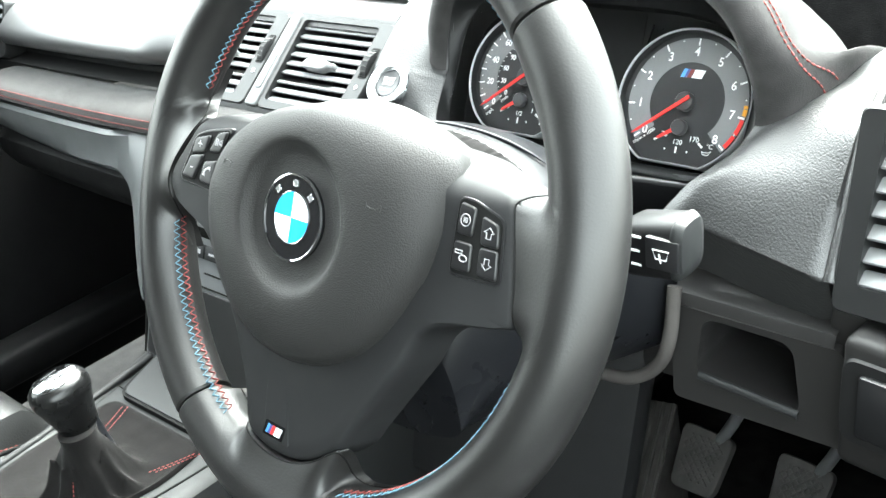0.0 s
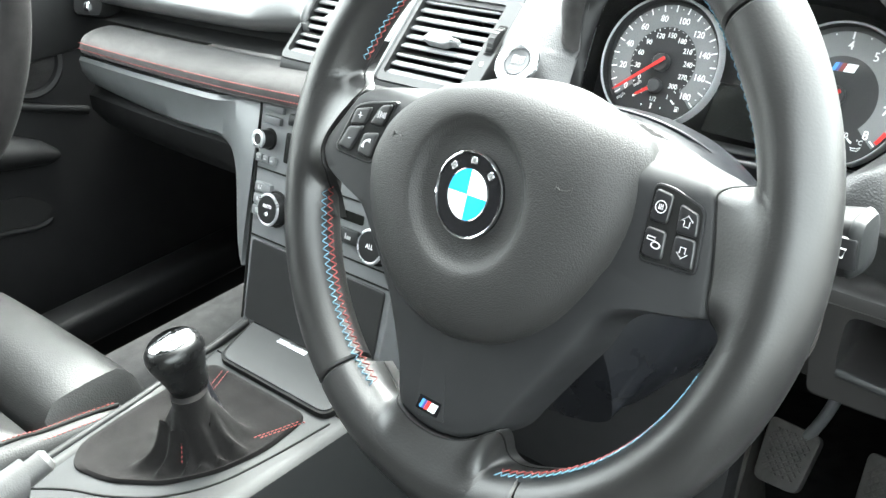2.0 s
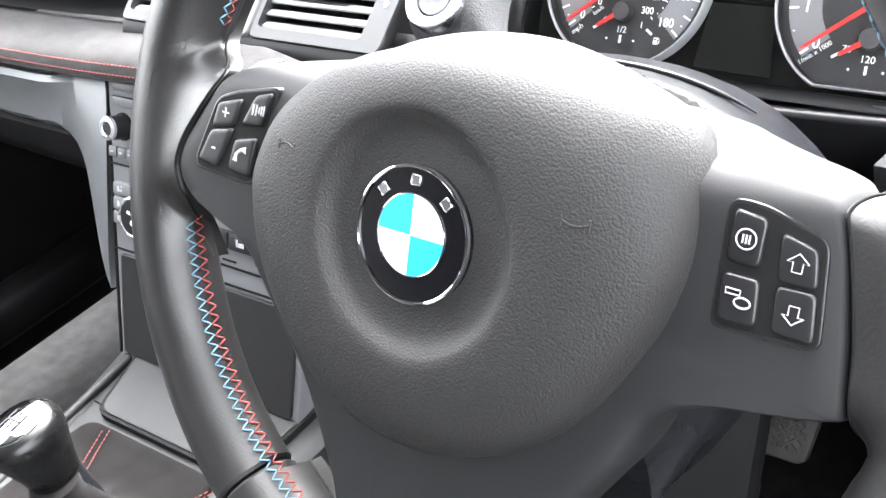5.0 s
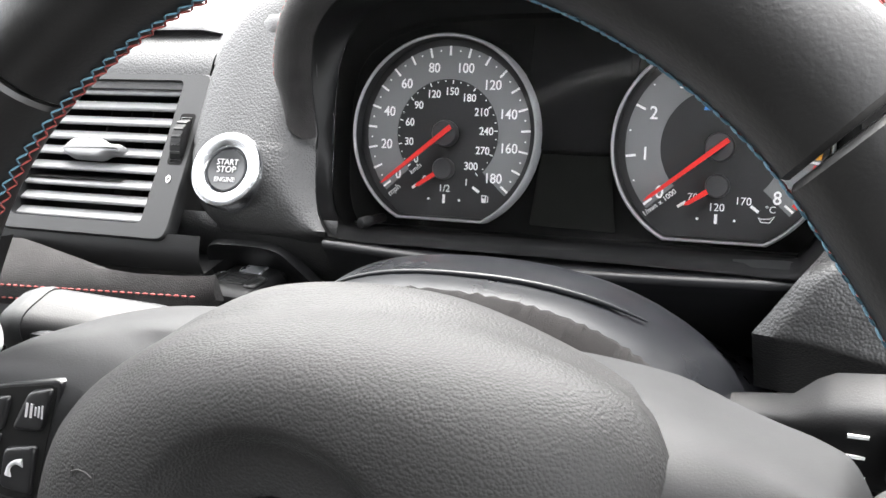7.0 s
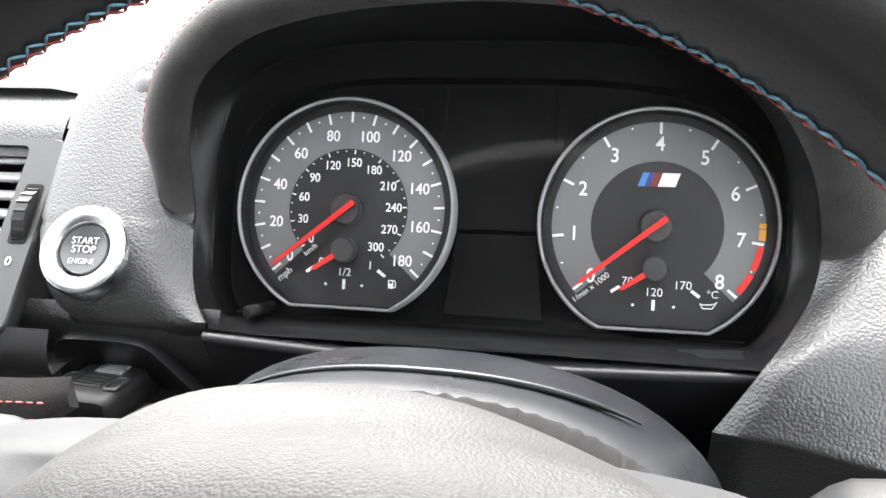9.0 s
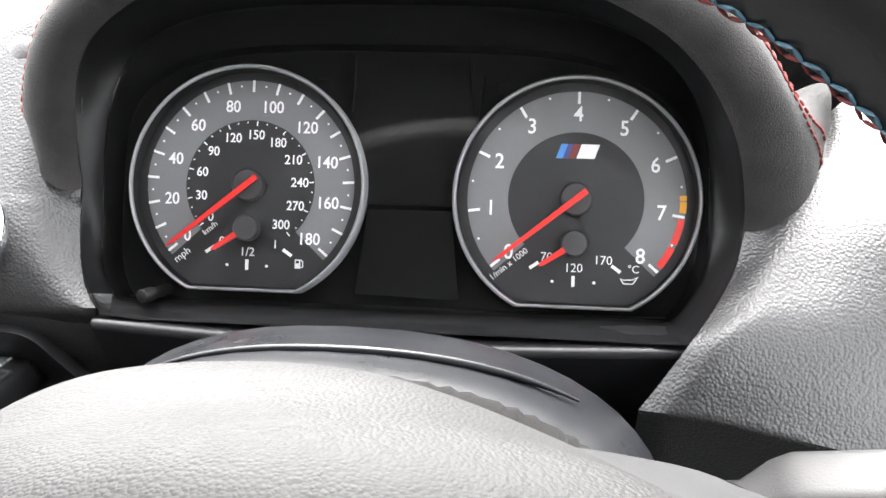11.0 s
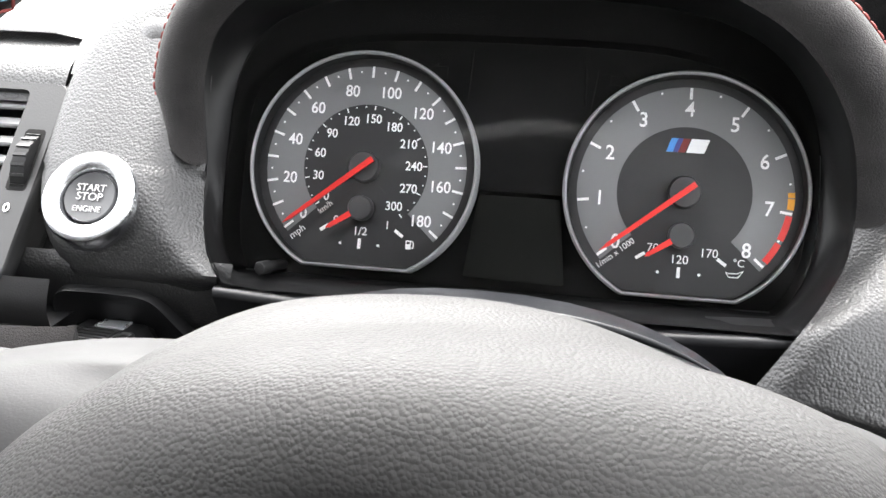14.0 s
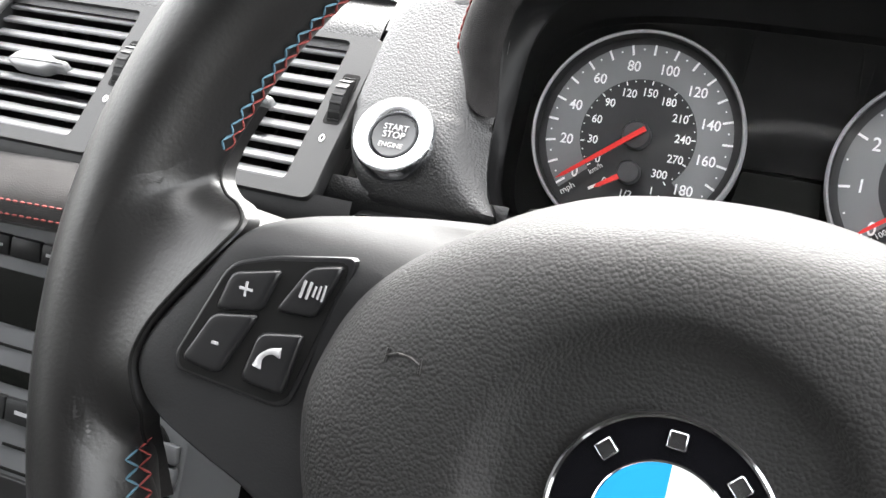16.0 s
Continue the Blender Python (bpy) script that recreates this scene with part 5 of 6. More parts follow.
inner_f = rounded([(0.1160, 0.5180), (0.1725, 0.5160), (0.1790, 0.4680), (0.1110, 0.4735)], 0.010, 4)
yy = lambda x: 0.2015 - 0.05 * max(0.0, x - 0.185)
part("pocket_frame", loft([[(x, yy(x) + 0.030, z) for x, z in outer_f], [(x, yy(x) + 0.003, z) for x, z in outer_f], [(x * 0.99 + 0.0015, yy(x), z * 0.99 + 0.0049) for x, z in outer_f], [(x, yy(x) + 0.0005, z) for x, z in inner_f], [(x, yy(x) + 0.004, z) for x, z in inner_f], [(x, yy(x) + 0.080, z) for x, z in inner_f]], caps=False), LOWERDASH, lower)
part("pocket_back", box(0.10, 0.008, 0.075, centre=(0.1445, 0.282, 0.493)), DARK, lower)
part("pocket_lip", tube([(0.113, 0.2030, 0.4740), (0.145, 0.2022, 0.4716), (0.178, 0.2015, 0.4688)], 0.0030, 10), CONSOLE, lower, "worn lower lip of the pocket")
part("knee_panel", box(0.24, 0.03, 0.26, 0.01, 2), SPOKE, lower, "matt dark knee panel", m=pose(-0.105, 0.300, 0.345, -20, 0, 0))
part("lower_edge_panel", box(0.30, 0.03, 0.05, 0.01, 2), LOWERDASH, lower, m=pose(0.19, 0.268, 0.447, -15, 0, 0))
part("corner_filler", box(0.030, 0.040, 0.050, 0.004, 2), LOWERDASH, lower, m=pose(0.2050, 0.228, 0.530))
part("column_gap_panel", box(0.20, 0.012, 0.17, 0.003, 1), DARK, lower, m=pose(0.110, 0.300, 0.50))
# side panel added to keep sky light from the right off the pedals
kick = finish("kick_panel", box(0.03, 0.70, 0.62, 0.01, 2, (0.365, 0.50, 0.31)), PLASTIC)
tagged(kick, "black footwell side panel added to block light from the right", "trim", kind="structure")
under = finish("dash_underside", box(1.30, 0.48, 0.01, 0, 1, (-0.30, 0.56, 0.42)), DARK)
tagged(under, "black closing panel under the dashboard", "panel", kind="structure")
tunnel = finish("centre_tunnel", box(0.20, 0.60, 0.34, 0.02, 2, (-0.335, 0.50, 0.17)), CARPET)
tagged(tunnel, "carpeted centre tunnel in the footwell", "tunnel", kind="structure")
SIDE = Matrix(((0.985, -0.04, -0.168, 0.1930), (-0.17, 0.247, -0.954, 0.2005), (0.08, 0.968, 0.249, 0.552), (0, 0, 0, 1)))
sv = thing("side_air_vent", SIDE, "black side air vent beside the door", "air vent")
o, i = rounded([(0.0, -0.004), (0.125, -0.004), (0.125, 0.108), (0.004, 0.108)], 0.006), rounded([(0.0135, 0.012), (0.112, 0.012), (0.112, 0.098), (0.0185, 0.098)], 0.004)
part("vent_frame", loft([[(x, y, -0.02) for x, y in o], [(x, y, 0.0) for x, y in o], [(x * 0.98 + 0.0012, y * 0.98 + 0.001, 0.0016) for x, y in o], [(x, y, 0.0012) for x, y in i], [(x, y, -0.002) for x, y in i], [(x, y, -0.035) for x, y in i]], caps=False), VENTFRAME, sv, "dark grey vent frame")
part("vent_back", plate(i, -0.04, -0.033), DARK, sv)
for k in range(7):
    prof = ((-0.0046, 0.0012), (-0.0040, 0.0026), (-0.0030, 0.0030), (0.0030, -0.0010), (0.0040, -0.0030), (0.0036, -0.0044), (-0.0040, -0.0006))
    part("slat", loft([[(x, yy_, zz) for yy_, zz in prof] for x in (0.0135, 0.112)]), SLAT, sv, m=pose(0, 0.0165 + 0.0128 * k, -0.004))
sw = thing("light_switch_panel", Matrix.Translation((0.262, 0.190, 0.502)) @ pose(0, 0, 0, 0, 0, -8), "black switch panel below the side vent", "switch panel")
part("switch_plate", box(0.108, 0.03, 0.084, 0.006, 3), LOWERDASH, sw)
part("switch_bezel", loft([[(x, -0.0155, z) for x, z in rounded([(-0.052, -0.022), (0.02, -0.022), (0.02, 0.032), (-0.052, 0.032)], 0.010, 5)], [(x * 0.97 - 0.0005, -0.0175, z * 0.97) for x, z in rounded([(-0.052, -0.022), (0.02, -0.022), (0.02, 0.032), (-0.052, 0.032)], 0.010, 5)]]), PLASTIC, sw)
part("switch_key", box(0.054, 0.006, 0.040, 0.003, 2), SATIN, sw, m=pose(-0.014, -0.0185, 0.005))

# ---------- centre stack and console ----------
STACK = Matrix.Translation((-0.343, 0.177, 0.4739)) @ Matrix(((1, 0, 0, 0), (0, math.sin(radians(21)), -math.cos(radians(21)), 0), (0, math.cos(radians(21)), math.sin(radians(21)), 0), (0, 0, 0, 1)))
stack = thing("centre_stack", STACK, "black radio and climate panel in the centre stack", "control panel")
part("stack_body", plate(rounded([(-0.092, -0.135), (0.092, -0.135), (0.1035, 0.084), (-0.1035, 0.084)], 0.005), -0.06, 0.0, 0.002), STACKGREY, stack, "dark grey fascia of the stack")
part("side_seam", tube([(-0.1048, 0.084, 0.0), (-0.0932, -0.130, 0.0)], 0.0012, 8), DARK, stack)


def stack_key(u0, u1, v0, v1, mat=STACKGREY, icon=None):
    k = part("stack_key", box(u1 - u0, v1 - v0, 0.005, 0.0016, 2), mat, stack, m=pose((u0 + u1) / 2, (v0 + v1) / 2, 0.0012))
    for q in icon or ():
        part("symbol", box(q[2], q[3], 0.0004, centre=(q[0], q[1], 0.0026)), GREYPRINT, k, smooth=False)
    return k


def knob(u, v, r, h, ring=True):
    k = part("knob", turned([(r * 1.02, 0), (r, h * 0.2), (r * 0.97, h * 0.85), (r * 0.90, h), (r * 0.5, h * 1.02), (0.0005, h * 1.02)], 48), PLASTIC, stack, "black rotary knob", m=pose(u, v, 0))
    if ring:
        part("knob_ring", turned([(r * 0.98, h * 0.82), (r * 1.03, h * 0.88), (r * 1.01, h * 1.0), (r * 0.93, h * 1.05), (r * 0.87, h * 1.0)], 48), SILVER, k, "silver knob ring")
    part("knob_skirt", turned([(r * 1.16, 0.0), (r * 1.14, 0.0012), (r * 1.04, 0.0016)], 48), DARK, k)
    return k


GREYBAR = ((0.0, 0.0, 0.012, 0.0015),)
stack_key(-0.094, -0.068, 0.0725, 0.0795)
stack_key(-0.0965, -0.0705, 0.0615, 0.0690)
for i in range(6):
    stack_key(-0.060 + 0.020 * i, -0.0405 + 0.020 * i, 0.0650, 0.0760, PLASTIC, GREYBAR if i % 2 else None)
vol = knob(-0.0860, 0.0470, 0.0088, 0.014, False)
part("knob_face", turned([(0.0088, 0.0125), (0.0084, 0.0146), (0.0056, 0.0152), (0.0050, 0.0142), (0.0004, 0.0140)], 40), SILVER, vol, "silver knob face")
for i in range(3):
    stack_key(-0.0995 + 0.0098 * i, -0.0903 + 0.0098 * i, 0.0240, 0.0320, STACKGREY, ((0, 0, 0.003, 0.0012),))
part("radio_display", plate(rounded([(-0.062, 0.030), (0.070, 0.030), (0.070, 0.058), (-0.062, 0.058)], 0.003), 0.0, 0.0012), LCD, stack, "unlit dark radio display")
for v, u0, u1 in ((0.0185, -0.100, 0.100), (-0.0330, -0.012, 0.094), (-0.0460, -0.097, 0.097)):
    part("groove", box(u1 - u0, 0.0014, 0.002, centre=((u0 + u1) / 2, v, 0.0)), DARK, stack, smooth=False)
for i in range(3):
    v = 0.0010 - 0.0112 * i
    stack_key(-0.0955, -0.0720, v - 0.0050, v + 0.0050, STACKGREY, ((-0.005, 0.0, 0.0022, 0.0040), (-0.002, -0.001, 0.0022, 0.0016), (-0.0012, 0.0018, 0.0012, 0.0012)))
    if i:
        stack_key(0.0760, 0.0955, v - 0.0050, v + 0.0050, STACKGREY, ((0.0, 0.0, 0.004, 0.0030),))
lk = knob(-0.0640, -0.0150, 0.0150, 0.011)
rk = knob(0.0730, -0.0130, 0.0150, 0.011)
letters("ALL", 0.0056, WHITE, rk, pose(0, 0, 0.0113), "lettering")
letters("AUTO", 0.0044, WHITE, lk, pose(0, 0.003, 0.0113), "lettering")
part("symbol", turned([(0.0020, 0.0112), (0.0020, 0.0115), (0.0005, 0.0116)], 16), WHITE, lk, m=pose(0, -0.004, 0))
part("climate_display", plate(rounded([(-0.046, -0.0010), (0.0515, -0.0010), (0.0515, 0.0075), (-0.046, 0.0075)], 0.002), 0.0, 0.0010), LCD, stack, "unlit dark climate display")
for u0, u1, ic in ((-0.047, -0.025, ((0, 0, 0.008, 0.002),)), (-0.0245, -0.0115, ((0, 0, 0.004, 0.004),)), (-0.011, 0.0112, ((0, 0, 0.008, 0.002),)), (0.0118, 0.0258, ((0, 0.001, 0.0034, 0.0046), (0, -0.002, 0.0050, 0.0012))), (0.0264, 0.0505, ((-0.003, 0.0, 0.0014, 0.0050), (0.001, -0.001, 0.0050, 0.0030)))):
    stack_key(u0, u1, -0.0200, -0.0070, CONSOLE, ic)
part("storage_lid", plate(rounded([(-0.0875, -0.128), (0.0875, -0.128), (0.0900, -0.0490), (-0.0900, -0.0490)], 0.004), 0.0, 0.0022, 0.0010), VENTFRAME, stack, "dark lid of the storage tray")
part("slit", box(0.013, 0.0012, 0.001, centre=(0.025, -0.0288, 0.0002)), DARK, stack, smooth=False)

con = thing("centre_console", Matrix.Identity(4), "grey plastic centre console between the seats", "console")


def console_z(y):
    return 0.338 + 0.07 * y


rings = []
for y, xl, xr in ((-0.42, -0.425, -0.265), (-0.22, -0.420, -0.262), (-0.10, -0.418, -0.252), (-0.04, -0.420, -0.244), (0.02, -0.424, -0.238), (0.08, -0.432, -0.232), (0.14, -0.444, -0.226), (0.20, -0.456, -0.222), (0.26, -0.462, -0.220)):
    z = console_z(y)
    rings.append([(xl - 0.004, y, z - 0.20), (xl, y, z - 0.014), (xl + 0.001, y, z - 0.002), (xl + 0.004, y, z + 0.003), (xl + 0.008, y, z + 0.0035), (xl + 0.011, y, z + 0.002), (xl + 0.013, y, z), (xr - 0.014, y, z), (xr - 0.007, y, z - 0.0012), (xr - 0.002, y, z - 0.005), (xr, y, z - 0.013), (xr + 0.020, y, z - 0.20)])
part("console_body", loft(rings), CONSOLE, con)
rail = [(-0.4125 - 0.07 * max(0, y - 0.0) - 0.006, y, console_z(y) + 0.0025) for y in [-0.3 + 0.02 * i for i in range(27)]]
part("side_rail", tube(rail, 0.0040, 10), PLASTIC, con, "dark rail along the console edge")
part("plate_joint", tube(spline([(x, y, console_z(y) + 0.0002) for x, y in ((-0.400, -0.118), (-0.372, -0.100), (-0.336, -0.084), (-0.300, -0.060), (-0.273, -0.024), (-0.259, 0.023), (-0.249, 0.076))], 8), 0.0011, 8), DARK, con, "dark joint round the top plate")
part("front_joint", tube([(-0.418, 0.086, console_z(0.086) + 0.0006), (-0.243, 0.086, console_z(0.086) + 0.0006)], 0.0007, 6), DARK, con)
tl = [(-0.404, 0.100), (-0.254, 0.100), (-0.246, 0.185), (-0.430, 0.185)]
part("tray_gap", plate(rounded(tl, 0.012), 0.330, 0.3466), DARK, con, m=pose(0, 0, 0.0, 4, 0, 0) @ Matrix.Translation((0, -0.0, -0.004)))
part("tray_lid", plate(rounded([(-0.4015, 0.1025), (-0.2565, 0.1025), (-0.2485, 0.185), (-0.4275, 0.185)], 0.011), 0.330, 0.3482, 0.0015), CONSOLE, con, "grey tray lid", m=pose(0, 0, 0.0, 4, 0, 0) @ Matrix.Translation((0, 0, -0.004)))
part("tray_handle", box(0.040, 0.006, 0.004, 0.0012, 2), SILVER, con, "bright tray lip", m=pose(-0.352, 0.124, 0.3525, 4, 0, 0))
part("oddment_bin", turned([(0.030, 0.0), (0.030, 0.004), (0.026, 0.004), (0.025, -0.01), (0.001, -0.011)], 40), DARK, con, "dark round recess", m=pose(-0.300, -0.165, console_z(-0.165) - 0.003))

boot = thing("gear_lever", Matrix.Translation((-0.330, 0.0, 0.336)) @ pose(0, 0, 0, 4, 0, 0), "short gear lever with a suede gaiter and silver-topped knob", "gear lever")
outl = rounded([(-0.076, 0.072), (0.060, 0.072), (0.062, 0.024), (0.050, -0.014), (0.023, -0.050), (-0.020, -0.076), (-0.062, -0.085), (-0.082, -0.066), (-0.084, -0.02)], 0.014, 6)
cen = (0.0215, -0.005)


def gaiter_fold(x, y):
    """Creases that run out from the sleeve over the sheet."""
    h = 0.0
    for ang, length, high, wide in ((14, 0.044, 0.026, 0.0055), (48, 0.040, 0.006, 0.006), (128, 0.050, 0.008, 0.007), (196, 0.062, 0.013, 0.0060), (232, 0.064, 0.022, 0.0050), (262, 0.056, 0.014, 0.0045), (318, 0.045, 0.009, 0.005), (352, 0.050, 0.010, 0.0035), (284, 0.050, 0.012, 0.0035), (160, 0.055, 0.007, 0.005)):
        dx, dy = x - cen[0], y - cen[1]
        c, q = math.cos(radians(ang)), math.sin(radians(ang))
        s, p = dx * c + dy * q, -dx * q + dy * c
        p += 0.004 * math.sin(s * 110 + ang)
        if s > 0:
            h += high * math.exp(-(p / wide) ** 2) * max(0.0, 1 - (s / length) ** 2) * min(1.0, s / 0.012)
    return h


rings = []
for k, z in ((0, -0.006), (0, 0.0030), (0.01, 0.0046), (0.05, 0.0060), (0.10, 0.0058), (0.17, 0.0050), (0.25, 0.0046), (0.33, 0.0046), (0.41, 0.0046), (0.49, 0.0048), (0.56, 0.0054), (0.63, 0.0066), (0.69, 0.0090), (0.75, 0.0135), (0.80, 0.0195), (0.85, 0.0270), (0.90, 0.036), (0.95, 0.046), (0.985, 0.054), (1.0, 0.058), (1.0, 0.066)):
    ring = []
    fine = []
    for (xa, ya), (xb, yb) in zip(outl, outl[1:] + outl[:1]):
        m = max(1, round(math.hypot(xb - xa, yb - ya) / 0.003))
        fine += [(xa + (xb - xa) * j / m, ya + (yb - ya) * j / m) for j in range(m)]
    for x, y in fine:
        a = math.atan2(y - cen[1], x - cen[0])
        env = min(1.0, max(0.0, (k - 0.12) / 0.2)) * min(1.0, max(0.0, (1.0 - k) / 0.12))
        wob = 1 + 0.10 * math.sin(4 * a + 1 + 3 * k) * env
        rs = 0.0150 + 0.004 * max(0.0, 0.98 - k)
        tx, ty = cen[0] + rs * math.cos(a) * wob, cen[1] + rs * math.sin(a) * wob
        px, py = x + (tx - x) * k, y + (ty - y) * k
        ring.append((px, py, z + gaiter_fold(px, py) * env * (0.35 if k > 0.85 else 1.0)))
    rings.append(ring)
part("gaiter", loft(rings), GAITER, boot, "charcoal suede gaiter")
rim = [Vector((x, y, 0.0035)) for x, y in outl]
for x0, pts in ((0, [(-0.052, 0.066, 0.0064), (-0.046, 0.050, 0.0058), (-0.034, 0.030, 0.0095)]), (1, [(0.062, 0.060, 0.0064), (0.054, 0.044, 0.0060), (0.046, 0.024, 0.0075)]), (2, [(0.020, -0.022, 0.030), (0.030, -0.034, 0.012)])):
    for dx in ((0.0, 0.005) if x0 < 2 else (0.0,)):
        stitches("stitching", spline([(x + dx, y + dx * 0.6, z + 0.0012) for x, y, z in pts], 10), THREADRED, boot, 0.0026, 0.0036, 0.00045, label="red stitching")
KN = pose(0.0175, 0.001, 0.054, 3, -6, 0) @ Matrix.Diagonal((1.0, 1.12, 1, 1))
part("collar", turned([(0.0148, -0.020), (0.0140, -0.004), (0.0134, 0.010), (0.0128, 0.013), (0.0105, 0.013)], 36), COLUMN, boot, "dark grey sleeve below the knob", m=KN)
part("knob", turned([(0.0130, 0.010), (0.0142, 0.012), (0.0155, 0.020), (0.0185, 0.032), (0.0212, 0.041), (0.0218, 0.047), (0.0208, 0.0525), (0.0180, 0.0560), (0.0150, 0.0572), (0.001, 0.0575)], 48), KNOB, boot, "black leather knob", m=KN)
kp = part("knob_plate", turned([(0.0165, 0.0560), (0.0165, 0.0578), (0.0150, 0.0588), (0.001, 0.0594)], 40), POLISH, boot, "silver shift pattern plate", m=KN)
for x in (-0.006, 0.0, 0.006):
    part("shift_mark", box(0.0010, 0.012, 0.0004, centre=(x, 0, 0.0595)), GLOSS, kp, smooth=False)
part("shift_mark", box(0.013, 0.0010, 0.0004, centre=(0, 0, 0.0595)), GLOSS, kp, smooth=False)
hb = thing("handbrake", Matrix.Identity(4), "grey leather handbrake lever with a push button", "handbrake")
rings = []
for t in [i / 10 for i in range(11)]:
    p = Vector((-0.303, -0.150, 0.412)).lerp(Vector((-0.345, -0.36, 0.345)), t)
    hw, hh = 0.0125 + 0.003 * t, 0.015 + 0.006 * t
    rings.append([(p.x + hw * math.copysign(abs(math.cos(a)) ** 0.8, math.cos(a)), p.y + 0.3 * hh * math.sin(a), p.z + hh * math.sin(a)) for a in [2 * math.pi * k / 24 for k in range(24)]])
part("lever", loft(rings), GRIP, hb)
part("push_button", tube([(-0.3045, -0.158, 0.411), (-0.301, -0.146, 0.4155), (-0.2985, -0.132, 0.4205), (-0.298, -0.129, 0.4215)], lambda t: 0.0088 if t < 0.9 else 0.006, 20), GRIP, hb, "grey push button")
stitches("stitching", [(-0.2895, -0.155, 0.404), (-0.318, -0.30, 0.352)], THREADRED, hb, 0.0028, 0.0040, 0.0004, label="red stitching")

# ---------- seat, door, floor, body shell ----------
seat = thing("passenger_seat", Matrix.Identity(4), "black leather passenger seat with red stitching", "seat")


def cushion(name, x0, x1, y0, y1, z, bulge_h, r, label=""):
    rings = []
    nx = 14
    for i in range(nx + 1):
        t = i / nx
        x = x0 + (x1 - x0) * t
        ex = min(t, 1 - t) * (x1 - x0)
        sx = math.sqrt(max(0.0, 1 - max(0.0, 1 - ex / r) ** 2))
        ring = []
        for j in range(17):
            f = j / 16
            y = y0 + (y1 - y0) * f
            ey = min(f, 1 - f) * abs(y1 - y0)
            sy = math.sqrt(max(0.0, 1 - max(0.0, 1 - ey / r) ** 2))
            h = bulge_h * math.sin(math.pi * t) ** 0.7 * math.sin(math.pi * f) ** 0.7
            ring.append((x, y, z - r + r * min(sx, sy) + h))
        ring += [(x, y1, z - 0.13), (x, y0, z - 0.13)]
        rings.append(ring)
    return part(name, loft(rings), SEAT, seat, label)


cushion("thigh_support", -0.790, -0.490, -0.060, 0.048, 0.322, 0.012, 0.042, "black leather front cushion")
cushion("seat_base", -0.780, -0.500, -0.50, -0.064, 0.310, 0.010, 0.022, "black leather seat base")
def bolster_x(y):
    return -0.4735 + 0.26 * max(-0.12, min(0.02, y))


for side in (0, 1):
    rings = []
    for y, dz, sc in ((-0.50, 0.006, 1.0), (-0.30, 0.004, 1.0), (-0.12, 0.0, 1.0), (-0.06, -0.002, 1.0), (-0.02, -0.003, 1.0), (0.005, -0.005, 0.95), (0.016, -0.010, 0.8), (0.022, -0.020, 0.5)):
        xc, hw = (bolster_x(y), 0.022 * sc) if side == 0 else (-0.82, 0.034 * sc)
        rings.append([(xc + hw * math.copysign(abs(math.cos(a)) ** 0.8, math.cos(a)), y, 0.270 + dz + (0.042 * sc * math.sin(a) ** 0.8 if a < math.pi else 0.12 * math.sin(a))) for a in [2 * math.pi * k / 32 for k in range(32)]])
    part("side_bolster", loft(rings), SEAT, seat)
for off, z in ((-0.0085, 0.3098), (0.0100, 0.3090)):
    stitches("stitching", spline([(bolster_x(y) + off, y, z + dz) for y, dz in ((0.003, -0.004), (-0.02, -0.0022), (-0.06, -0.0015), (-0.12, 0.0005), (-0.30, 0.0045), (-0.45, 0.006))], 12), THREADRED, seat, 0.0032, 0.0045, 0.0006, label="red stitching")
part("bolster_groove", tube(spline([(bolster_x(y), y, 0.3118 + dz) for y, dz in ((0.003, -0.004), (-0.02, -0.0025), (-0.06, -0.0015), (-0.12, 0.0005), (-0.30, 0.0045), (-0.45, 0.006))], 8), 0.0022, 8), DARK, seat, "dark seam between the stitch rows")
part("seat_back", box(0.46, 0.16, 0.66, 0.06, 4, (-0.65, -0.60, 0.62)), SEAT, seat)
part("seat_frame", box(0.36, 0.40, 0.17, 0.01, 1, (-0.64, -0.22, 0.095)), PLASTIC, seat)
floor = finish("floor", box(1.6, 2.2, 0.03, centre=(-0.35, 0.1, -0.015)), CARPET, None, "")
tagged(floor, "black carpeted car floor", "floor", kind="structure")
door = thing("passenger_door", Matrix.Translation((-0.92, 0, 0)), "black passenger door card with round speaker and suede pull", "car door")
part("door_card", box(0.05, 1.5, 0.60, 0.012, 2, (-0.027, -0.20, 0.37)), DOORBLACK, door)
part("upper_card", box(0.02, 1.4, 0.13, 0.008, 2, (0.0, -0.25, 0.575)), DOORBLACK, door)
part("speaker_rim", turned([(0.046, 0), (0.046, 0.006), (0.043, 0.009), (0.038, 0.007), (0.036, 0.002)], 48), DOORBLACK, door, "round speaker rim", m=pose(-0.001, 0.201, 0.512, 0, 90, 0))
part("speaker_grille", turned([(0.037, 0.001), (0.030, 0.005), (0.001, 0.006)], 48), CARPET, door, "black speaker grille", m=pose(-0.001, 0.201, 0.512, 0, 90, 0))
part("ledge", tube([(0.002, -0.40, 0.53), (0.004, -0.05, 0.515), (0.004, 0.155, 0.470), (0.0, 0.263, 0.429)], 0.006, 10), DOORBLACK, door)
rings = []
for y, z, hh, d in ((-0.50, 0.46, 0.030, 0.055), (-0.10, 0.455, 0.030, 0.055), (0.05, 0.440, 0.028, 0.050), (0.14, 0.415, 0.024, 0.040), (0.19, 0.396, 0.016, 0.025), (0.208, 0.388, 0.006, 0.008)):
    rings.append([(d * math.cos(a) if math.cos(a) > 0 else 0, y, z + hh * math.sin(a)) for a in [2 * math.pi * k / 20 for k in range(20)]])
part("armrest", loft(rings), DOORBLACK, door)
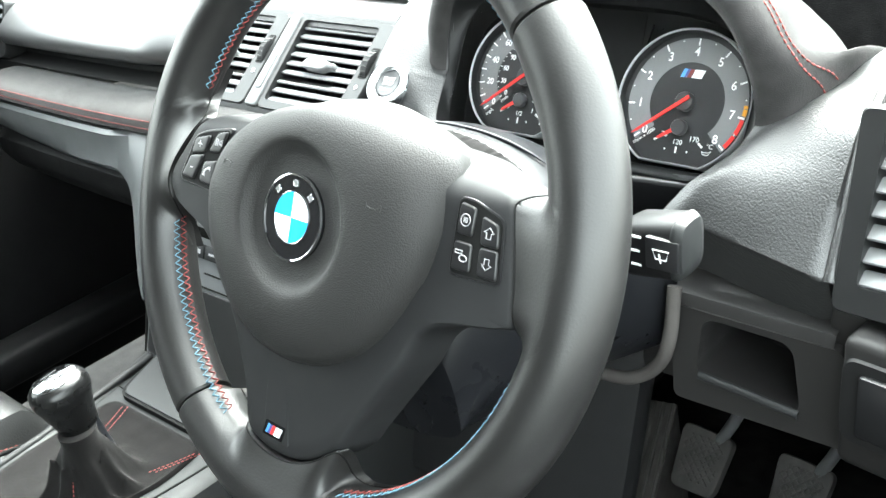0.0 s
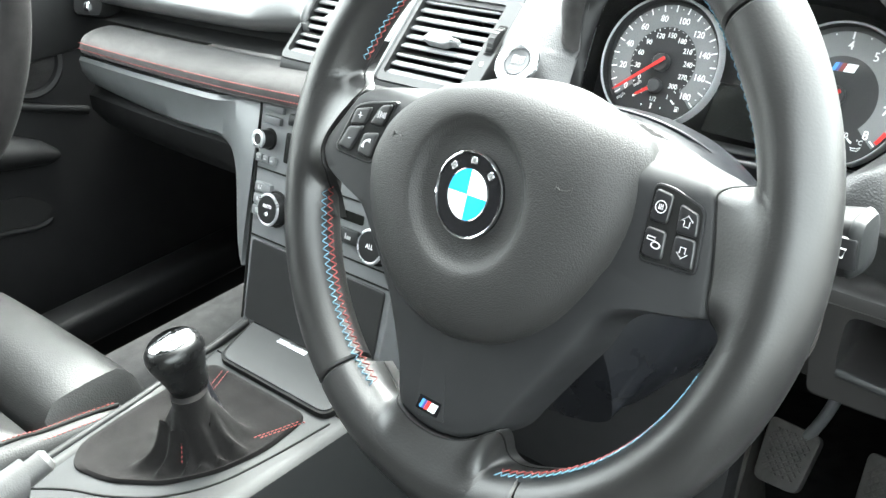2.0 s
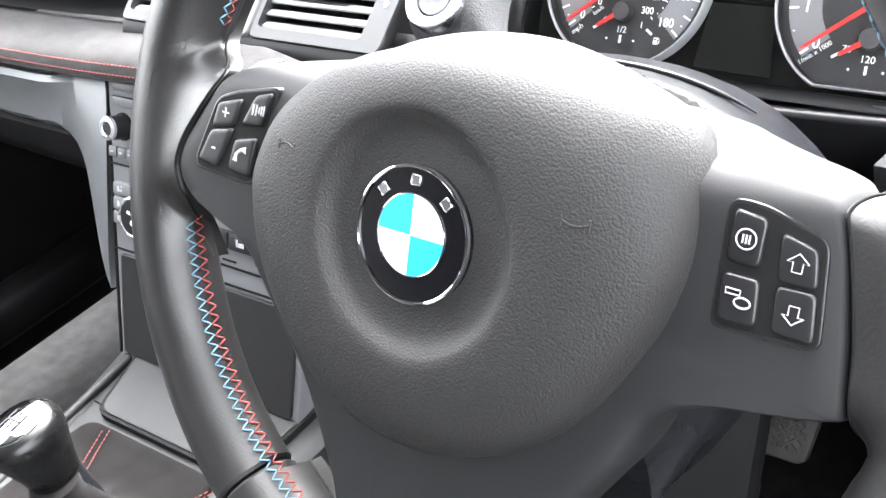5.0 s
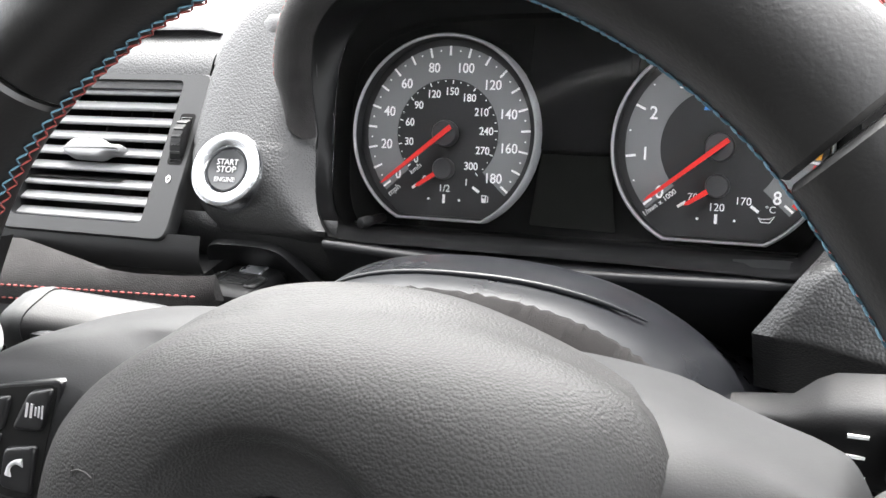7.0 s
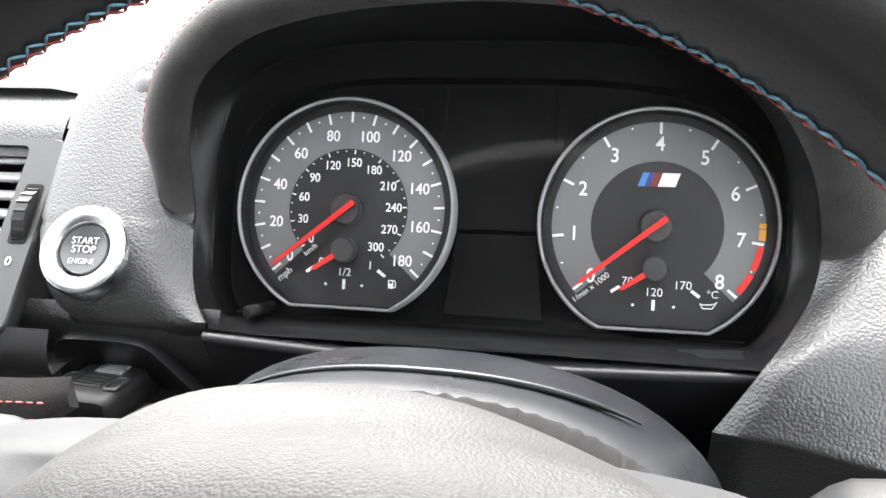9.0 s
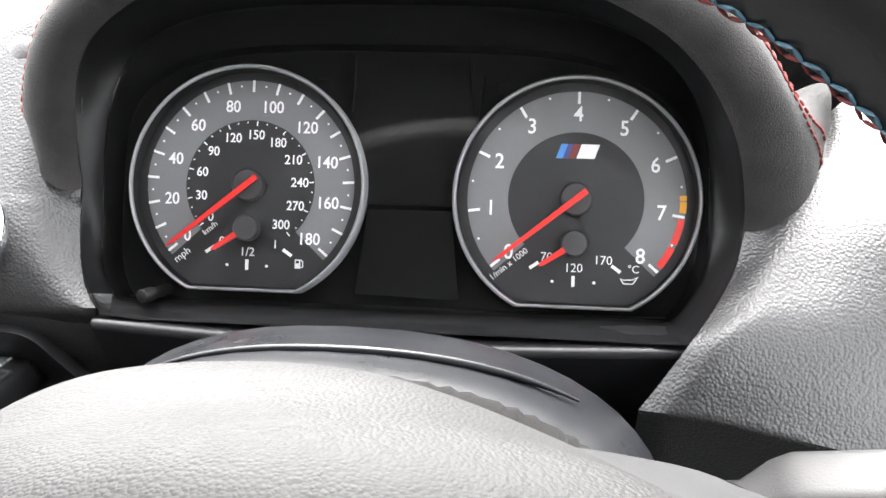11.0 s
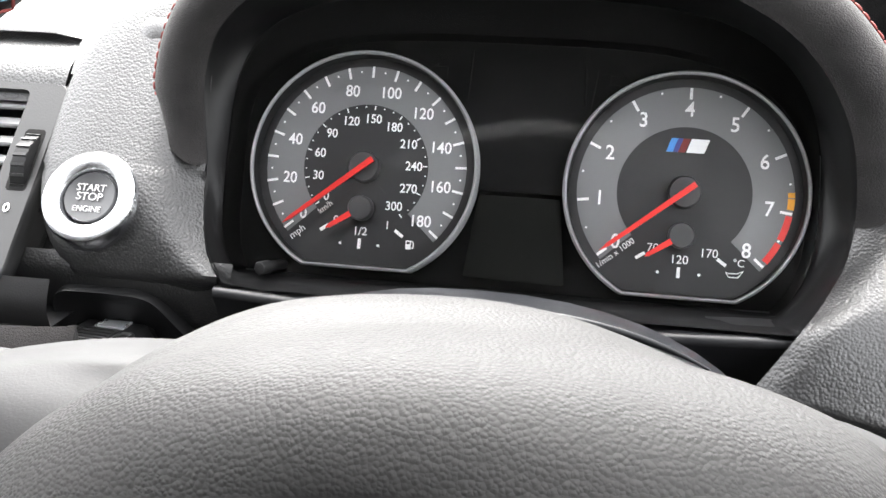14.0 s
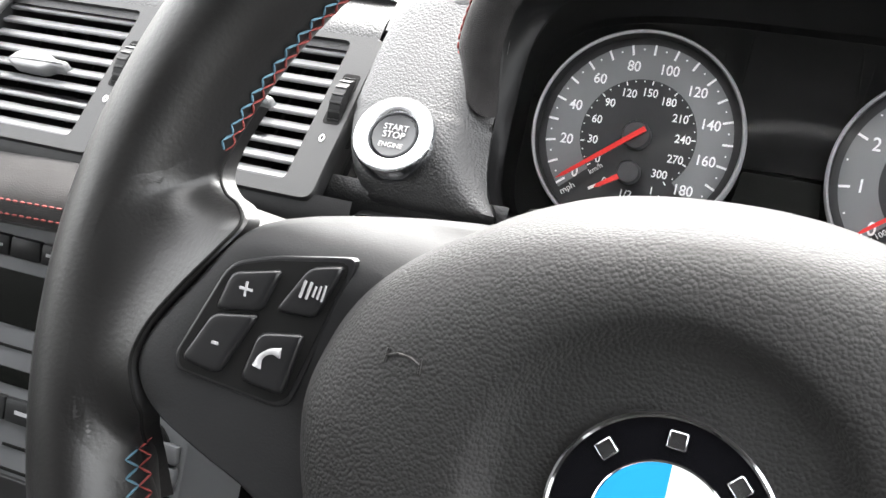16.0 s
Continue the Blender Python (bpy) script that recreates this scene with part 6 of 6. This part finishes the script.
part("door_pull", tube(spline([(0.03, 0.205, 0.64), (0.045, 0.182, 0.575), (0.055, 0.150, 0.512), (0.055, 0.108, 0.452), (0.05, 0.052, 0.410), (0.03, -0.03, 0.385)], 10), lambda t: 0.016 + 0.004 * math.sin(math.pi * t), 16), GAITER, door, "curved suede door pull")
part("pocket_opening", plate(rounded([(-0.30, 0.385), (0.02, 0.372), (0.15, 0.350), (0.184, 0.322), (0.165, 0.305), (0.0, 0.335), (-0.30, 0.350)], 0.012), 0, 0.002), DARK, door, "dark door pocket opening", m=Matrix(((0, 0, 1, 0.0), (1, 0, 0, 0), (0, 1, 0, 0), (0, 0, 0, 1))))
part("pocket_lip", tube(spline([(0.001, -0.30, 0.345), (0.001, 0.0, 0.331), (0.0, 0.11, 0.311), (-0.001, 0.160, 0.301), (-0.008, 0.186, 0.306)], 8), 0.004, 10), DOORBLACK, door)
part("lever_recess", plate(rounded([(-0.02, 0.555), (0.118, 0.555), (0.126, 0.580), (0.10, 0.60), (-0.02, 0.605)], 0.012), 0, 0.012, 0.003), DARK, door, m=Matrix(((0, 0, 1, 0.0), (1, 0, 0, 0), (0, 1, 0, 0), (0, 0, 0, 1))))
part("door_lever", tube([(0.018, -0.02, 0.578), (0.022, 0.06, 0.586), (0.018, 0.112, 0.578)], 0.006, 12), CHROME, door, "chrome door lever")
stitches("stitching", [(0.011, 0.12, 0.566), (0.011, 0.19, 0.556)], THREADRED, door, 0.0032, 0.0046, 0.0006, label="red stitching")
sillp = finish("passenger_sill", box(0.06, 1.3, 0.05, 0.012, 3, (-0.885, 0.1, 0.165)), DOORBLACK)
tagged(sillp, "black plastic sill trim below the passenger door", "sill", kind="structure")
fire = finish("bulkhead", box(1.6, 0.03, 0.70, centre=(-0.35, 0.80, 0.34)), CARPET)
tagged(fire, "black carpeted bulkhead in the footwell", "bulkhead", kind="structure")
roof = finish("roof", box(1.36, 1.50, 0.03, 0.01, 2, (-0.34, -0.85, 1.22)), HEAD)
tagged(roof, "anthracite fabric roof lining", "roof", kind="structure")
rear = finish("rear_wall", box(1.5, 0.03, 1.22, centre=(-0.29, -1.6, 0.61)), PLASTIC)
tagged(rear, "dark rear bulkhead", "wall", kind="structure")
for nm, x, y in (("rear_side_wall", 0.44, -1.32), ("rear_side_wall", -1.02, -1.08)):
    rs = finish(nm, box(0.03, 2 * (1.605 + y), 1.22, 0.01, 2, (x, y, 0.60)), PLASTIC)
    tagged(rs, "dark rear side trim of the cabin", "wall", kind="structure")
# unseen wall, added to hold back low light through the open doorway
dw = finish("driver_side_blocker", box(0.03, 2.45, 0.54, 0.01, 2, (0.46, -0.38, 0.27)), PLASTIC)
tagged(dw, "unseen dark wall that blocks low light on the driver's side", "wall", kind="structure")
for nm, x in (("windscreen_pillar", 0.40), ("windscreen_pillar", -1.02)):
    pl = finish(nm, tube(spline([(x, 0.82, 0.66), (x * 0.98, 0.40, 0.93), (x * 0.95, 0.02, 1.14), (x * 0.93, -0.14, 1.205)], 8), 0.028, 14), HEAD)
    tagged(pl, "anthracite trimmed windscreen pillar", "pillar", kind="structure")
cowl = finish("cowl", box(1.45, 0.16, 0.06, 0.02, 2, (-0.31, 0.86, 0.665)), DOORBLACK)
tagged(cowl, "black cowl panel under the windscreen", "panel", kind="structure")
# sill added as well to cut low light into the footwell
sill = finish("door_sill", box(0.12, 2.0, 0.30, 0.02, 2, (0.42, 0.1, 0.02)), PAINT)
tagged(sill, "painted sill below the open driver's door", "sill", kind="structure")
ground = finish("ground", box(400, 400, 0.02, centre=(0, 0, -0.30)), ASPHALT, smooth=False)
tagged(ground, "grey concrete ground", "ground", kind="structure")


def build_pedal(name, x, y, z):
    M = Matrix.Translation((x, y, z)) @ pose(0, 0, 0, 50, 0, 0)
    p = thing(name, M, "ribbed rubber pedal pad on a steel arm", "pedal")
    outl = rounded([(-0.024, -0.034), (0.024, -0.034), (0.030, 0.030), (-0.028, 0.034)], 0.010, 5)
    part("pad", plate(outl, -0.006, 0.006, 0.002), RUBBER, p, "worn black rubber pad")

    def inside(q):
        return abs(q[0]) < 0.0235 + 0.05 * (q[1] + 0.034) - 0.003 and abs(q[1]) < 0.029
    for a in (-1, 1):
        for i in range(-7, 8):
            pts = [(i * 0.0085 + a * s * 0.006, s * 0.006) for s in range(-6, 7)]
            pts = [q for q in pts if inside(q)]
            if len(pts) > 2:
                part("rib", tube([(q[0], q[1], 0.0062) for q in (pts[0], pts[-1])], 0.0013, 6), RUBBER, p)
    inv = M.inverted()
    arm = [inv @ Vector(q) for q in ((x + 0.010, y + 0.012, z + 0.012), (x + 0.030, y + 0.030, z + 0.060), (x + 0.045, y + 0.055, z + 0.14), (x + 0.05, y + 0.07, 0.418))]
    part("arm", tube(spline(arm, 6), 0.0065, 10), STACKGREY, p, "bare steel arm")


build_pedal("clutch_pedal", -0.030, 0.480, 0.150)
build_pedal("brake_pedal", 0.070, 0.490, 0.145)
fr = thing("footrest", Matrix.Identity(4), "ribbed black rubber footrest on the floor", "footrest")
quad = [Vector((-0.122, 0.40, 0.086)), Vector((-0.046, 0.40, 0.115)), Vector((-0.068, 0.50, 0.194)), Vector((-0.140, 0.50, 0.180))]
bm = bmesh.new()
top = [bm.verts.new(q) for q in quad]
low = [bm.verts.new((q.x, q.y + 0.03, 0.0)) for q in quad]
bm.faces.new(top)
bm.faces.new(low[::-1])
for i in range(4):
    bm.faces.new((top[i], low[i], low[(i + 1) % 4], top[(i + 1) % 4]))
part("block", bm, RUBBER, fr, smooth=False)
for i in range(7):
    t = 0.06 + 0.88 * i / 6
    part("rib", tube([quad[0].lerp(quad[1], t), quad[3].lerp(quad[2], t)], 0.0022, 8), RUBBER, fr)
